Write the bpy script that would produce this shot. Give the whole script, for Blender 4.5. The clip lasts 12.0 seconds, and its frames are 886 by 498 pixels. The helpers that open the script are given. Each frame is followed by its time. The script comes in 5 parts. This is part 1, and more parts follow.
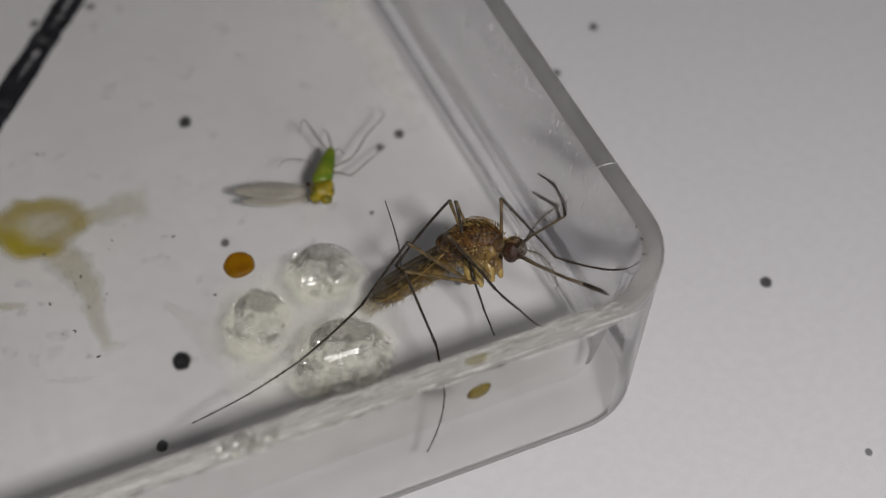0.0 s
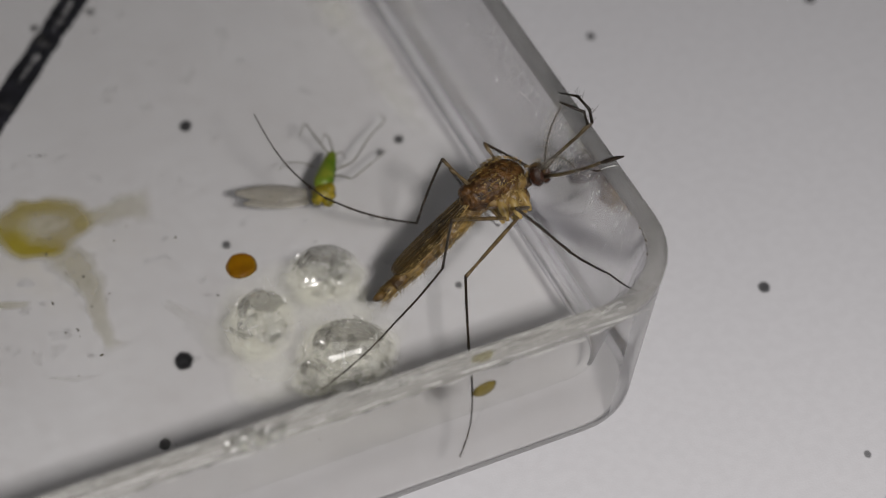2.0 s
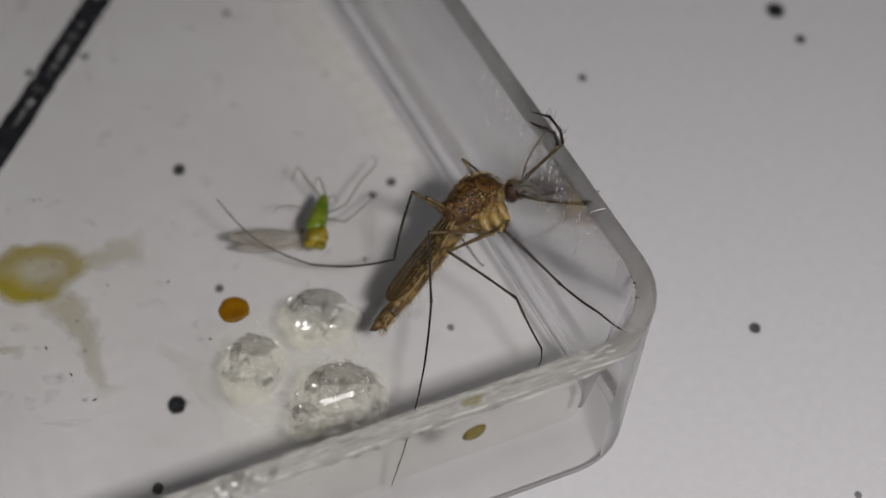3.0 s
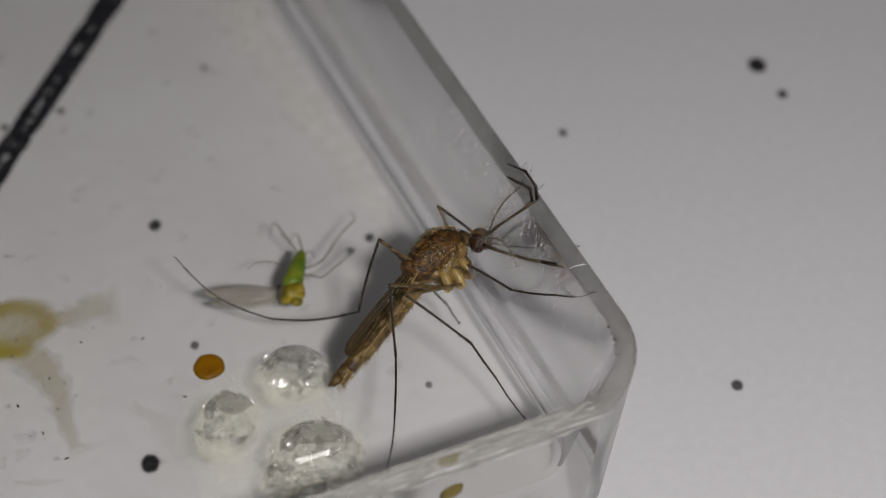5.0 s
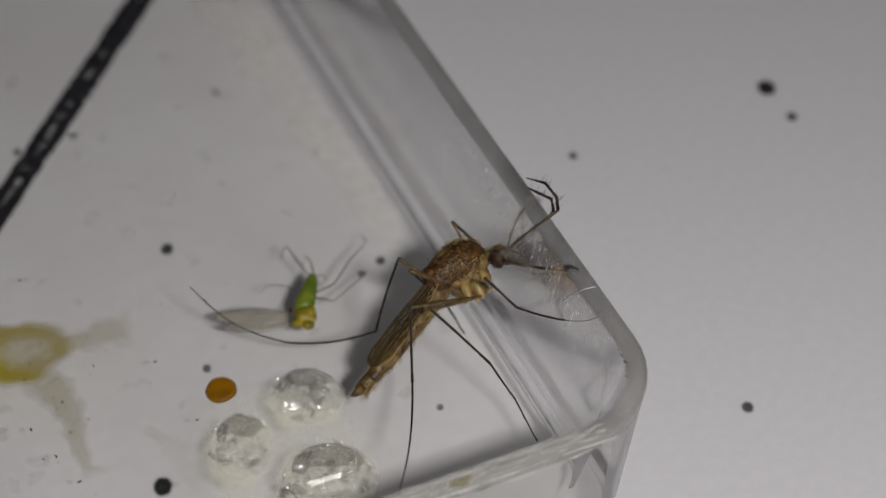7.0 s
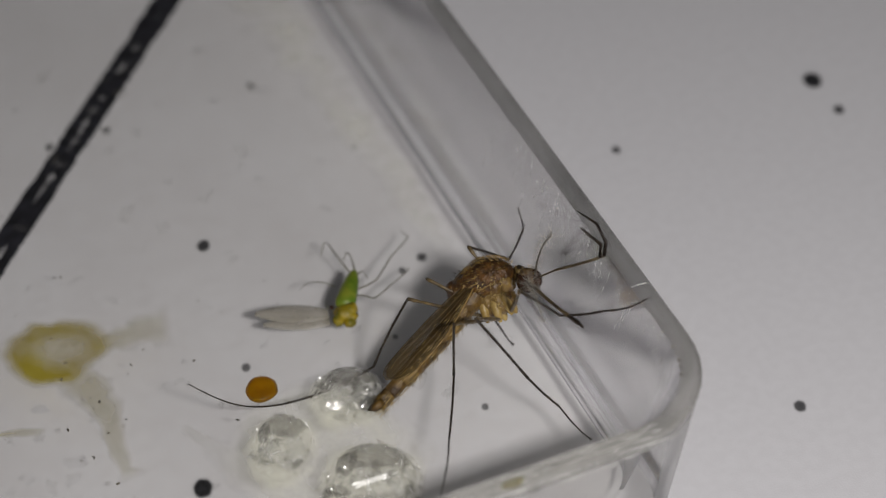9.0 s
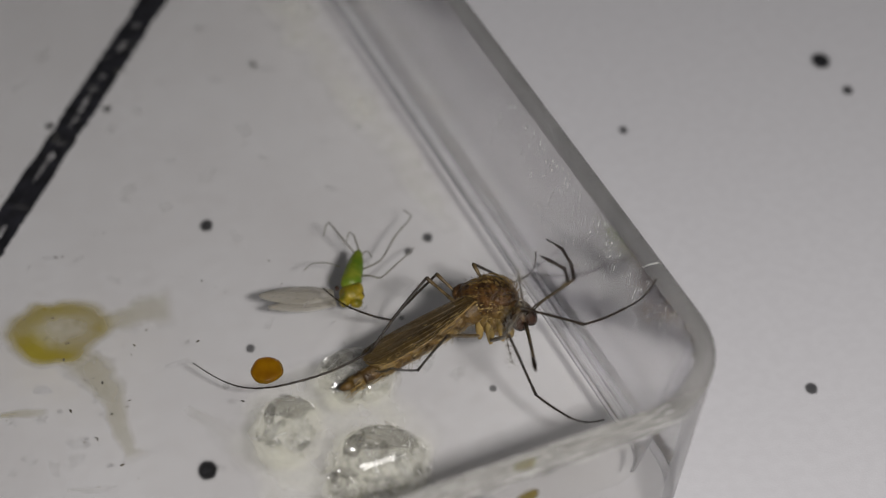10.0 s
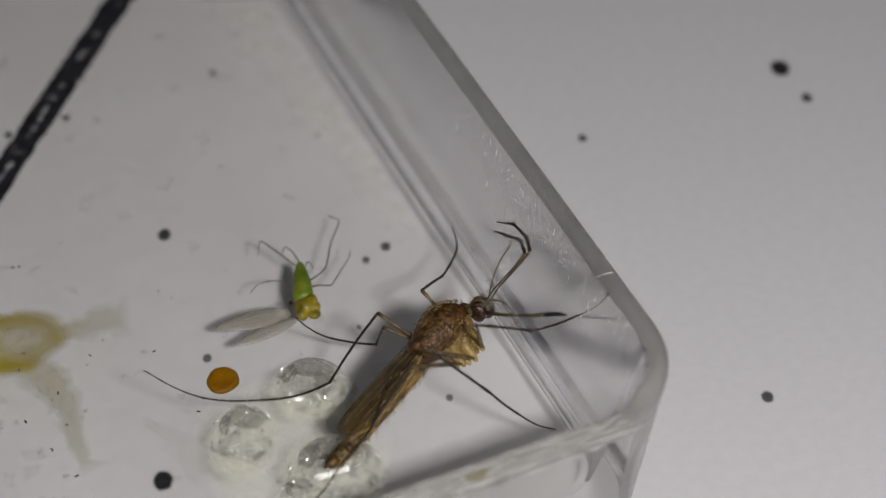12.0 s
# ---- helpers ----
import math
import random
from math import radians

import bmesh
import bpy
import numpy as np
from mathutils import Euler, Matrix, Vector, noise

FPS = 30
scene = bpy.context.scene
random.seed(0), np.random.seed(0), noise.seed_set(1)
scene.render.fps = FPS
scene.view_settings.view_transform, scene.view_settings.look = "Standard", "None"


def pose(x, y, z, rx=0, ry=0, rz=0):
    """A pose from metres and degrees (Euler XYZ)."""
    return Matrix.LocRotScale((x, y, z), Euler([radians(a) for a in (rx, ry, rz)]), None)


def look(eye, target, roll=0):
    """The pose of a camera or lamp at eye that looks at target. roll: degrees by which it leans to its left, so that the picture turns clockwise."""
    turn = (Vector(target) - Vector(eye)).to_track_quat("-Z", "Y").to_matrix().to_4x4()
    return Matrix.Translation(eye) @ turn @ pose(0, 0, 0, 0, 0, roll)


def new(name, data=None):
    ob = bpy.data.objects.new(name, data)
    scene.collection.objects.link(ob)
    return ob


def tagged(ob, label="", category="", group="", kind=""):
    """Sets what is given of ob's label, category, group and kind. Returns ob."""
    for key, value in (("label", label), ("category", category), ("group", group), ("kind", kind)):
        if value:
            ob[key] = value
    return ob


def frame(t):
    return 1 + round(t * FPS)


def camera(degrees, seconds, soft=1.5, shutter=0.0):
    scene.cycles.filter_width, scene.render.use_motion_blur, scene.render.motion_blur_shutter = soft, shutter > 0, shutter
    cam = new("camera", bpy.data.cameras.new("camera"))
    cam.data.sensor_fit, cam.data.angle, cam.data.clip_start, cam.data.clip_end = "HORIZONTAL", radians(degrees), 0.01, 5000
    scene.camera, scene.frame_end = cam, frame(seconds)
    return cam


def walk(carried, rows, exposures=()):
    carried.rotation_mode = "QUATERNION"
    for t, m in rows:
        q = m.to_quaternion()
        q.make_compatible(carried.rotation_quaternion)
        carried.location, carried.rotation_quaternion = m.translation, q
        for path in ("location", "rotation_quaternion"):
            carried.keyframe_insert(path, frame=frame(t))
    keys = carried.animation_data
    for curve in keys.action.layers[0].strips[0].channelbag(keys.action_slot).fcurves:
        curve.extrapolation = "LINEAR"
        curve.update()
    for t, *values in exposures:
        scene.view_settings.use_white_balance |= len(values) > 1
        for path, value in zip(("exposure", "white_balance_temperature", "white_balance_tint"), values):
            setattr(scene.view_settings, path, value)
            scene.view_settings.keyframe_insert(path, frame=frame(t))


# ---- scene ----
cam = camera(24, 12.0, soft=1.15)
cam.data.dof.use_dof = True
cam.data.dof.focus_distance, cam.data.dof.aperture_fstop = 0.0625, 62
MM = 0.001


def at(x, y, z, rx=0, ry=0, rz=0):
    """A pose from millimetres and degrees."""
    return pose(x * MM, y * MM, z * MM, rx, ry, rz)


walk(cam, [
    (0, at(-21.720, -32.583, 50.590, 41.891, 0.733, -23.660)),
    (0.2, at(-22.098, -32.613, 50.274, 42.192, 0.135, -23.982)),
    (0.3, at(-22.287, -32.628, 50.116, 42.408, -0.222, -24.197)),
    (0.5, at(-22.665, -32.657, 49.800, 42.473, -0.551, -24.279)),
    (0.7, at(-22.693, -32.710, 49.791, 42.595, -0.528, -24.227)),
    (0.8, at(-22.707, -32.736, 49.786, 42.678, -0.592, -24.269)),
    (1, at(-22.735, -32.789, 49.777, 42.929, -0.901, -24.525)),
    (1.1, at(-22.836, -32.828, 49.832, 42.803, -0.655, -24.323)),
    (1.2, at(-22.938, -32.867, 49.887, 42.758, -0.489, -24.196)),
    (1.3, at(-23.040, -32.906, 49.941, 42.621, -0.400, -24.140)),
    (1.4, at(-23.141, -32.945, 49.996, 42.797, -0.237, -24.015)),
    (1.5, at(-23.243, -32.985, 50.051, 42.921, -0.275, -24.077)),
    (1.7, at(-23.239, -33.007, 50.103, 43.019, -0.293, -24.073)),
    (1.8, at(-23.237, -33.018, 50.128, 42.946, -0.324, -24.092)),
    (2, at(-23.232, -33.041, 50.180, 42.860, -0.276, -24.027)),
    (2.2, at(-23.252, -33.141, 50.276, 42.958, -0.365, -24.171)),
    (2.3, at(-23.262, -33.191, 50.324, 42.979, -0.148, -23.999)),
    (2.5, at(-23.282, -33.292, 50.421, 43.015, 0.085, -23.843)),
    (2.7, at(-23.062, -33.241, 50.530, 43.172, 0.155, -23.880)),
    (2.8, at(-22.952, -33.216, 50.584, 43.182, 0.190, -23.900)),
    (3, at(-22.732, -33.166, 50.693, 43.681, 0.079, -24.109)),
    (3.1, at(-22.693, -33.050, 50.523, 43.735, 0.042, -24.094)),
    (3.2, at(-22.655, -32.934, 50.352, 43.963, -0.248, -24.322)),
    (4.8, at(-22.433, -32.784, 50.085, 45.087, -0.287, -24.321)),
    (5, at(-22.231, -32.818, 50.056, 45.281, -0.151, -24.342)),
    (5.2, at(-22.206, -32.757, 50.152, 45.335, -0.129, -24.320)),
    (5.5, at(-22.168, -32.665, 50.295, 45.511, -0.136, -24.327)),
    (5.7, at(-22.246, -32.718, 50.231, 45.765, -0.310, -24.505)),
    (6, at(-22.363, -32.796, 50.135, 45.673, -0.113, -24.303)),
    (6.2, at(-22.279, -32.875, 50.252, 45.860, -0.157, -24.426)),
    (6.5, at(-22.153, -32.994, 50.427, 45.839, 0.058, -24.321)),
    (6.7, at(-22.221, -32.985, 50.359, 45.857, 0.086, -24.299)),
    (7, at(-22.322, -32.971, 50.257, 45.898, 0.150, -24.242)),
    (7.2, at(-22.399, -32.880, 50.127, 45.861, 0.361, -24.190)),
    (8.8, at(-22.980, -31.950, 49.283, 45.806, 0.616, -23.871)),
    (9, at(-22.920, -31.608, 49.129, 45.888, 0.417, -24.128)),
    (9.2, at(-23.083, -31.350, 48.773, 45.815, 0.201, -24.316)),
    (9.3, at(-23.164, -31.221, 48.595, 45.860, 0.119, -24.383)),
    (9.5, at(-23.326, -30.962, 48.239, 45.696, -0.073, -24.545)),
    (9.7, at(-23.368, -30.966, 48.271, 45.606, -0.029, -24.455)),
    (9.8, at(-23.388, -30.968, 48.287, 45.521, 0.134, -24.267)),
    (10, at(-23.430, -30.972, 48.319, 45.616, 0.020, -24.339)),
    (10.2, at(-23.403, -30.927, 48.394, 45.615, 0.006, -24.448)),
    (10.3, at(-23.389, -30.904, 48.431, 45.583, -0.013, -24.514)),
    (10.5, at(-23.362, -30.859, 48.506, 45.584, 0.141, -24.450)),
    (10.7, at(-23.323, -30.874, 48.581, 45.756, 0.098, -24.542)),
    (10.8, at(-23.303, -30.881, 48.619, 45.815, 0.038, -24.627)),
    (11, at(-23.263, -30.895, 48.694, 45.762, 0.230, -24.477)),
    (11.2, at(-23.288, -30.958, 48.747, 45.566, 0.214, -24.502)),
    (11.5, at(-23.324, -31.052, 48.827, 45.642, 0.236, -24.493)),
    (11.7, at(-23.019, -31.093, 48.708, 45.514, -0.056, -24.712)),
    (11.8, at(-22.866, -31.114, 48.648, 45.577, -0.099, -24.717)),
    (11.9, at(-22.713, -31.134, 48.589, 45.671, -0.132, -24.712)),
    (12, at(-22.561, -31.155, 48.529, 45.622, -0.195, -24.736)),
], [(0, -0.05), (2.5, -0.07), (5, -0.07), (7.2, -0.08), (9, 0.0), (12, 0.02)])

# ---- light ----
world = bpy.data.worlds.new("room")
scene.world = world
world.use_nodes = True
wn, wl = world.node_tree.nodes, world.node_tree.links
wn["Background"].inputs["Strength"].default_value = 0.073
w_co, w_sep, w_ramp = wn.new("ShaderNodeTexCoord"), wn.new("ShaderNodeSeparateXYZ"), wn.new("ShaderNodeValToRGB")
w_map = wn.new("ShaderNodeMapRange")
w_map.inputs["From Min"].default_value, w_map.inputs["From Max"].default_value = -1, 1
wl.new(w_co.outputs["Generated"], w_sep.inputs[0])
wl.new(w_sep.outputs["Y"], w_map.inputs["Value"])
wl.new(w_map.outputs["Result"], w_ramp.inputs["Fac"])
wl.new(w_ramp.outputs["Color"], wn["Background"].inputs["Color"])
w_ramp.color_ramp.elements[0].color, w_ramp.color_ramp.elements[1].color = (1.75, 1.75, 1.75, 1), (0.03, 0.03, 0.035, 1)


def desk_lamp(place, target, width, height, watts, tint):
    data = bpy.data.lights.new("lamp_panel", "AREA")
    data.shape, data.size, data.size_y, data.energy, data.color = "RECTANGLE", width, height, watts, tint
    ob = new("lamp_panel", data)
    ob.matrix_world = look(place, target)
    return ob


desk_lamp((-0.0105, -0.0422, 0.0550), (-0.006, 0.008, 0), 0.0076, 0.0054, 0.0362, (1.0, 0.965, 0.945))


# ---- materials ----
def material(name, color, rough=0.5, tint=None, grain=1.0, mix=0.5, bump=0.0, bump_grain=None, metal=0.0, trans=0.0, ior=1.45, sss=0.0, coat=0.0, stretch=(1, 1, 1), alpha=1.0):
    """A node material whose grain is counted per millimetre; tint is the second colour of the mottling."""
    m = bpy.data.materials.new(name)
    m.use_nodes = True
    nt = m.node_tree
    b = nt.nodes["Principled BSDF"]
    b.inputs["Base Color"].default_value = (*color, 1)
    b.inputs["Roughness"].default_value = rough
    b.inputs["Metallic"].default_value = metal
    b.inputs["Transmission Weight"].default_value = trans
    b.inputs["IOR"].default_value = ior
    b.inputs["Subsurface Weight"].default_value = sss
    b.inputs["Subsurface Radius"].default_value = (0.0006, 0.0004, 0.0002)
    b.inputs["Subsurface Scale"].default_value = 1.0
    b.inputs["Coat Weight"].default_value = coat
    b.inputs["Alpha"].default_value = alpha
    co = nt.nodes.new("ShaderNodeTexCoord")
    sc = nt.nodes.new("ShaderNodeVectorMath")
    sc.operation = "MULTIPLY"
    sc.inputs[1].default_value = [1000 * s for s in stretch]
    nt.links.new(co.outputs["Object"], sc.inputs[0])
    if tint:
        n = nt.nodes.new("ShaderNodeTexNoise")
        n.inputs["Scale"].default_value, n.inputs["Detail"].default_value = grain, 6
        nt.links.new(sc.outputs[0], n.inputs["Vector"])
        r = nt.nodes.new("ShaderNodeValToRGB")
        r.color_ramp.elements[0].position, r.color_ramp.elements[1].position = mix - 0.12, mix + 0.12
        r.color_ramp.elements[0].color, r.color_ramp.elements[1].color = (*color, 1), (*tint, 1)
        nt.links.new(n.outputs["Fac"], r.inputs["Fac"])
        nt.links.new(r.outputs["Color"], b.inputs["Base Color"])
    if bump:
        n = nt.nodes.new("ShaderNodeTexNoise")
        n.inputs["Scale"].default_value, n.inputs["Detail"].default_value = bump_grain or grain, 4
        nt.links.new(sc.outputs[0], n.inputs["Vector"])
        u = nt.nodes.new("ShaderNodeBump")
        u.inputs["Strength"].default_value, u.inputs["Distance"].default_value = bump, 0.0001
        nt.links.new(n.outputs["Fac"], u.inputs["Height"])
        nt.links.new(u.outputs["Normal"], b.inputs["Normal"])
    return m


def film(name, color, opacity, rough=0.35, tint=None, grain=1.0, mix=0.5, patchy=0.0, layered=False, **relief):
    """A thin translucent skin: part clear, part pigment, uneven where patchy, thinner where its mesh says so."""
    m = material(name, color, rough, tint, grain, mix, **relief)
    nt = m.node_tree
    b, out = nt.nodes["Principled BSDF"], nt.nodes["Material Output"]
    clear, blend = nt.nodes.new("ShaderNodeBsdfTransparent"), nt.nodes.new("ShaderNodeMixShader")
    thin, times = nt.nodes.new("ShaderNodeAttribute"), nt.nodes.new("ShaderNodeMath")
    thin.attribute_name, times.operation = "thickness", "MULTIPLY"
    times.inputs[1].default_value = opacity
    if patchy:
        co, n, r = nt.nodes.new("ShaderNodeTexCoord"), nt.nodes.new("ShaderNodeTexNoise"), nt.nodes.new("ShaderNodeMapRange")
        n.inputs["Scale"].default_value, n.inputs["Detail"].default_value = 1000 * grain, 5
        r.inputs["From Min"].default_value, r.inputs["From Max"].default_value = 0.3, 0.7
        r.inputs["To Min"].default_value, r.inputs["To Max"].default_value = opacity - patchy, opacity + patchy
        nt.links.new(co.outputs["Object"], n.inputs["Vector"])
        nt.links.new(n.outputs["Fac"], r.inputs["Value"])
        nt.links.new(r.outputs["Result"], times.inputs[1])
    if layered:
        nt.links.new(thin.outputs["Fac"], times.inputs[0])
    else:
        times.inputs[0].default_value = 1.0
    nt.links.new(times.outputs[0], blend.inputs["Fac"])
    nt.links.new(clear.outputs[0], blend.inputs[1])
    nt.links.new(b.outputs[0], blend.inputs[2])
    nt.links.new(blend.outputs[0], out.inputs["Surface"])
    return m


def see_through(m, share, clear):
    """Lets part of the light straight through a refracting material; share is what it bends."""
    nt = m.node_tree
    b, out = nt.nodes["Principled BSDF"], nt.nodes["Material Output"]
    straight, blend = nt.nodes.new("ShaderNodeBsdfTransparent"), nt.nodes.new("ShaderNodeMixShader")
    straight.inputs["Color"].default_value = (*clear, 1)
    blend.inputs["Fac"].default_value = share
    nt.links.new(straight.outputs[0], blend.inputs[1])
    nt.links.new(b.outputs[0], blend.inputs[2])
    nt.links.new(blend.outputs[0], out.inputs["Surface"])
    return m


def paler_front(m, pale, clear):
    """Turns a frosted surface paler and less clear towards the tray's front edge, unevenly."""
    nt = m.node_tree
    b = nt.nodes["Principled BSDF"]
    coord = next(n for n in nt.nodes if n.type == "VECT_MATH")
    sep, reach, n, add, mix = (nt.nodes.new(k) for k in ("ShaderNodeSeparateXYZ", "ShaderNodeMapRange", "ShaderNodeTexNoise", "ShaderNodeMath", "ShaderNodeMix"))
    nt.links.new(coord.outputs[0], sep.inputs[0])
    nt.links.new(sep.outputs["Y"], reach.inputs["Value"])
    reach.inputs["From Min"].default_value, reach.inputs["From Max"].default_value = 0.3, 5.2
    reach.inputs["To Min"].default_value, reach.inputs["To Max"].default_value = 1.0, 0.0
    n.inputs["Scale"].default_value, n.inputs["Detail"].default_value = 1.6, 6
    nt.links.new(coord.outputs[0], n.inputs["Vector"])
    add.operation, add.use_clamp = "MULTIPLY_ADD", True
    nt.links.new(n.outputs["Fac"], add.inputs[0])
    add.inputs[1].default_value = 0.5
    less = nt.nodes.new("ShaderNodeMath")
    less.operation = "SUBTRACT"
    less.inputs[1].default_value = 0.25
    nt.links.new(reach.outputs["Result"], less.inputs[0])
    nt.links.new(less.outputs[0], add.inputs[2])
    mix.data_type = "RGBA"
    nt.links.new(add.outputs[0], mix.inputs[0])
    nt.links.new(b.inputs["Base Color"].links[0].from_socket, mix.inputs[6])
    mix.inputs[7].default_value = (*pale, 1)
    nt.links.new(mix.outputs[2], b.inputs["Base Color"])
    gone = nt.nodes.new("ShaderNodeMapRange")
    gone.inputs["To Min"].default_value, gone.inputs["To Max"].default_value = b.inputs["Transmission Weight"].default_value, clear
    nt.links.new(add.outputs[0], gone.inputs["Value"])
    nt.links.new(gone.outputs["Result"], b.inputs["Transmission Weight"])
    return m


def crumpled(m):
    """Adds sharp creases, as on crumpled film, to a material that has a bump."""
    nt = m.node_tree
    fine = next(n for n in nt.nodes if n.type == "BUMP")
    coord = next(n for n in nt.nodes if n.type == "VECT_MATH")
    cell, fold = nt.nodes.new("ShaderNodeTexVoronoi"), nt.nodes.new("ShaderNodeBump")
    cell.inputs["Scale"].default_value, cell.inputs["Randomness"].default_value = 3.0, 1.0
    fold.inputs["Strength"].default_value, fold.inputs["Distance"].default_value = 1.0, 0.0009
    nt.links.new(coord.outputs[0], cell.inputs["Vector"])
    nt.links.new(cell.outputs["Distance"], fold.inputs["Height"])
    nt.links.new(fold.outputs["Normal"], fine.inputs["Normal"])
    return m


def glazed(m, share=0.05):
    """Lays a thin clear gloss over a material, with the folds of its bump."""
    nt = m.node_tree
    out = nt.nodes["Material Output"]
    under = out.inputs["Surface"].links[0].from_socket
    fine = next(n for n in nt.nodes if n.type == "BUMP" and not n.outputs["Normal"].links[0].to_node.type == "BUMP")
    gloss, blend = nt.nodes.new("ShaderNodeBsdfGlossy"), nt.nodes.new("ShaderNodeMixShader")
    gloss.inputs["Roughness"].default_value, blend.inputs["Fac"].default_value = 0.07, share
    nt.links.new(fine.outputs["Normal"], gloss.inputs["Normal"])
    nt.links.new(under, blend.inputs[1])
    nt.links.new(gloss.outputs[0], blend.inputs[2])
    nt.links.new(blend.outputs[0], out.inputs["Surface"])
    return m


PAPER = material("white_paper", (0.78, 0.772, 0.80), 0.9, (0.756, 0.747, 0.774), 2.6, 0.5, 0.08, 14)
INK = film("black_ink", (0.012, 0.012, 0.014), 0.95, 0.7, (0.03, 0.03, 0.035), 5, 0.5, 0.04, True)
PEN = material("marker_ink", (0.012, 0.012, 0.015), 0.6, (0.03, 0.03, 0.04), 2)
THIN_INK = film("thin_ink", (0.02, 0.02, 0.024), 0.38, 0.7, (0.04, 0.04, 0.045), 2, 0.5, 0.4)
CLEAR = see_through(material("clear_plastic", (0.98, 0.98, 0.975), 0.3, None, 1, 0.5, 0.05, 0.5, trans=1.0, ior=1.5), 0.18, (0.99, 0.985, 0.98))
# copies of one plastic; shade is tinted into corner, inner wall and fillet
BEND = see_through(material("shaded_corner", (0.86, 0.86, 0.87), 0.32, None, 1, 0.5, 0.05, 0.5, trans=1.0, ior=1.5), 0.5, (0.985, 0.985, 0.98))
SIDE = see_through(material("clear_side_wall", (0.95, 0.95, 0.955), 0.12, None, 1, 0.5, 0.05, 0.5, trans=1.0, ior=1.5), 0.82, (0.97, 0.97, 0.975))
INNER = see_through(material("shaded_inner_wall", (0.83, 0.83, 0.85), 0.12, None, 1, 0.5, 0.08, 0.6, trans=1.0, ior=1.5), 0.55, (0.878, 0.873, 0.892))
FILLET = see_through(material("shaded_fillet_tint", (0.93, 0.93, 0.92), 0.18, None, 1, 0.5, 0.05, 0.5, trans=1.0, ior=1.5), 0.50, (0.73, 0.725, 0.735))
SOFT = see_through(material("clear_front_inner", (0.96, 0.96, 0.95), 0.25, None, 1, 0.5, 0.05, 0.5, trans=1.0, ior=1.5), 0.06, (0.995, 0.995, 0.99))
PANE = see_through(material("clear_floor", (0.03, 0.03, 0.03), 0.10, None, 1, 0.5, 0.05, 0.5), 0.015, (1.0, 1.0, 0.997))
FROST = paler_front(see_through(material("frosted_rim", (0.17, 0.17, 0.163), 0.26, (0.23, 0.23, 0.22), 1.2, 0.5, 0.15, 5, trans=0.9, ior=1.5), 0.80, (0.84, 0.84, 0.82)), (0.42, 0.41, 0.385), 0.45)
GEL = glazed(see_through(crumpled(material("clear_gel", (0.99, 0.99, 0.97), 0.015, None, 1, 0.5, 0.2, 3.0, trans=1.0, ior=1.38)), 0.52, (1.0, 1.0, 0.99)), 0.10)
GLUE = see_through(material("cloudy_glue", (0.92, 0.92, 0.88), 0.07, (0.8, 0.8, 0.74), 3, 0.5, 0.3, 5, trans=0.75, ior=1.45, coat=1.0), 0.9, (0.98, 0.98, 0.96))
FOLD = film("lit_fold", (0.93, 0.93, 0.90), 0.15, 0.2, (0.80, 0.80, 0.76), 2.5, 0.5, 0.14, True, bump=0.4, bump_grain=4)
GEL_SHADE = film("shaded_fold", (0.15, 0.145, 0.13), 0.55, 0.3, (0.22, 0.21, 0.19), 1.0, 0.5, 0.12, True)
CREASE = see_through(material("creased_skin", (0.93, 0.93, 0.91), 0.17, (0.8, 0.8, 0.78), 5, 0.5, 0.2, 6, metal=1.0), 0.26, (1.0, 1.0, 1.0))
GLINT = see_through(material("glint_facet", (0.90, 0.90, 0.89), 0.17, (0.80, 0.80, 0.79), 8, 0.5, metal=1.0), 0.022, (1.0, 1.0, 1.0))
FACET = film("bright_facet", (0.90, 0.90, 0.89), 0.0085, 0.19, (0.80, 0.80, 0.79), 2.2, 0.5, 0.006, True, metal=1.0)
CHIP = film("white_scratch", (0.85, 0.85, 0.82), 0.7, 0.5, (0.7, 0.7, 0.67), 6, 0.5, 0.3)
SCUFF = film("fine_scuff", (0.80, 0.80, 0.79), 0.26, 0.5, (0.66, 0.66, 0.65), 6, 0.5, 0.22)
AMBER = see_through(material("amber_drop", (0.31, 0.175, 0.005), 0.35, (0.21, 0.10, 0.002), 1.3, 0.5, 0.2, 4, sss=0.3), 0.6, (0.80, 0.48, 0.03))
OLIVE = material("olive_drop", (0.17, 0.13, 0.022), 0.5, (0.12, 0.09, 0.014), 3, 0.5, 0.1, 4)
STAIN = film("yellow_stain", (0.30, 0.23, 0.010), 0.95, 0.35, (0.40, 0.33, 0.05), 0.35, 0.5, 0.32, True)
SMEAR = film("grey_smear", (0.37, 0.32, 0.15), 0.64, 0.5, (0.41, 0.38, 0.25), 0.5, 0.5, 0.14, True)
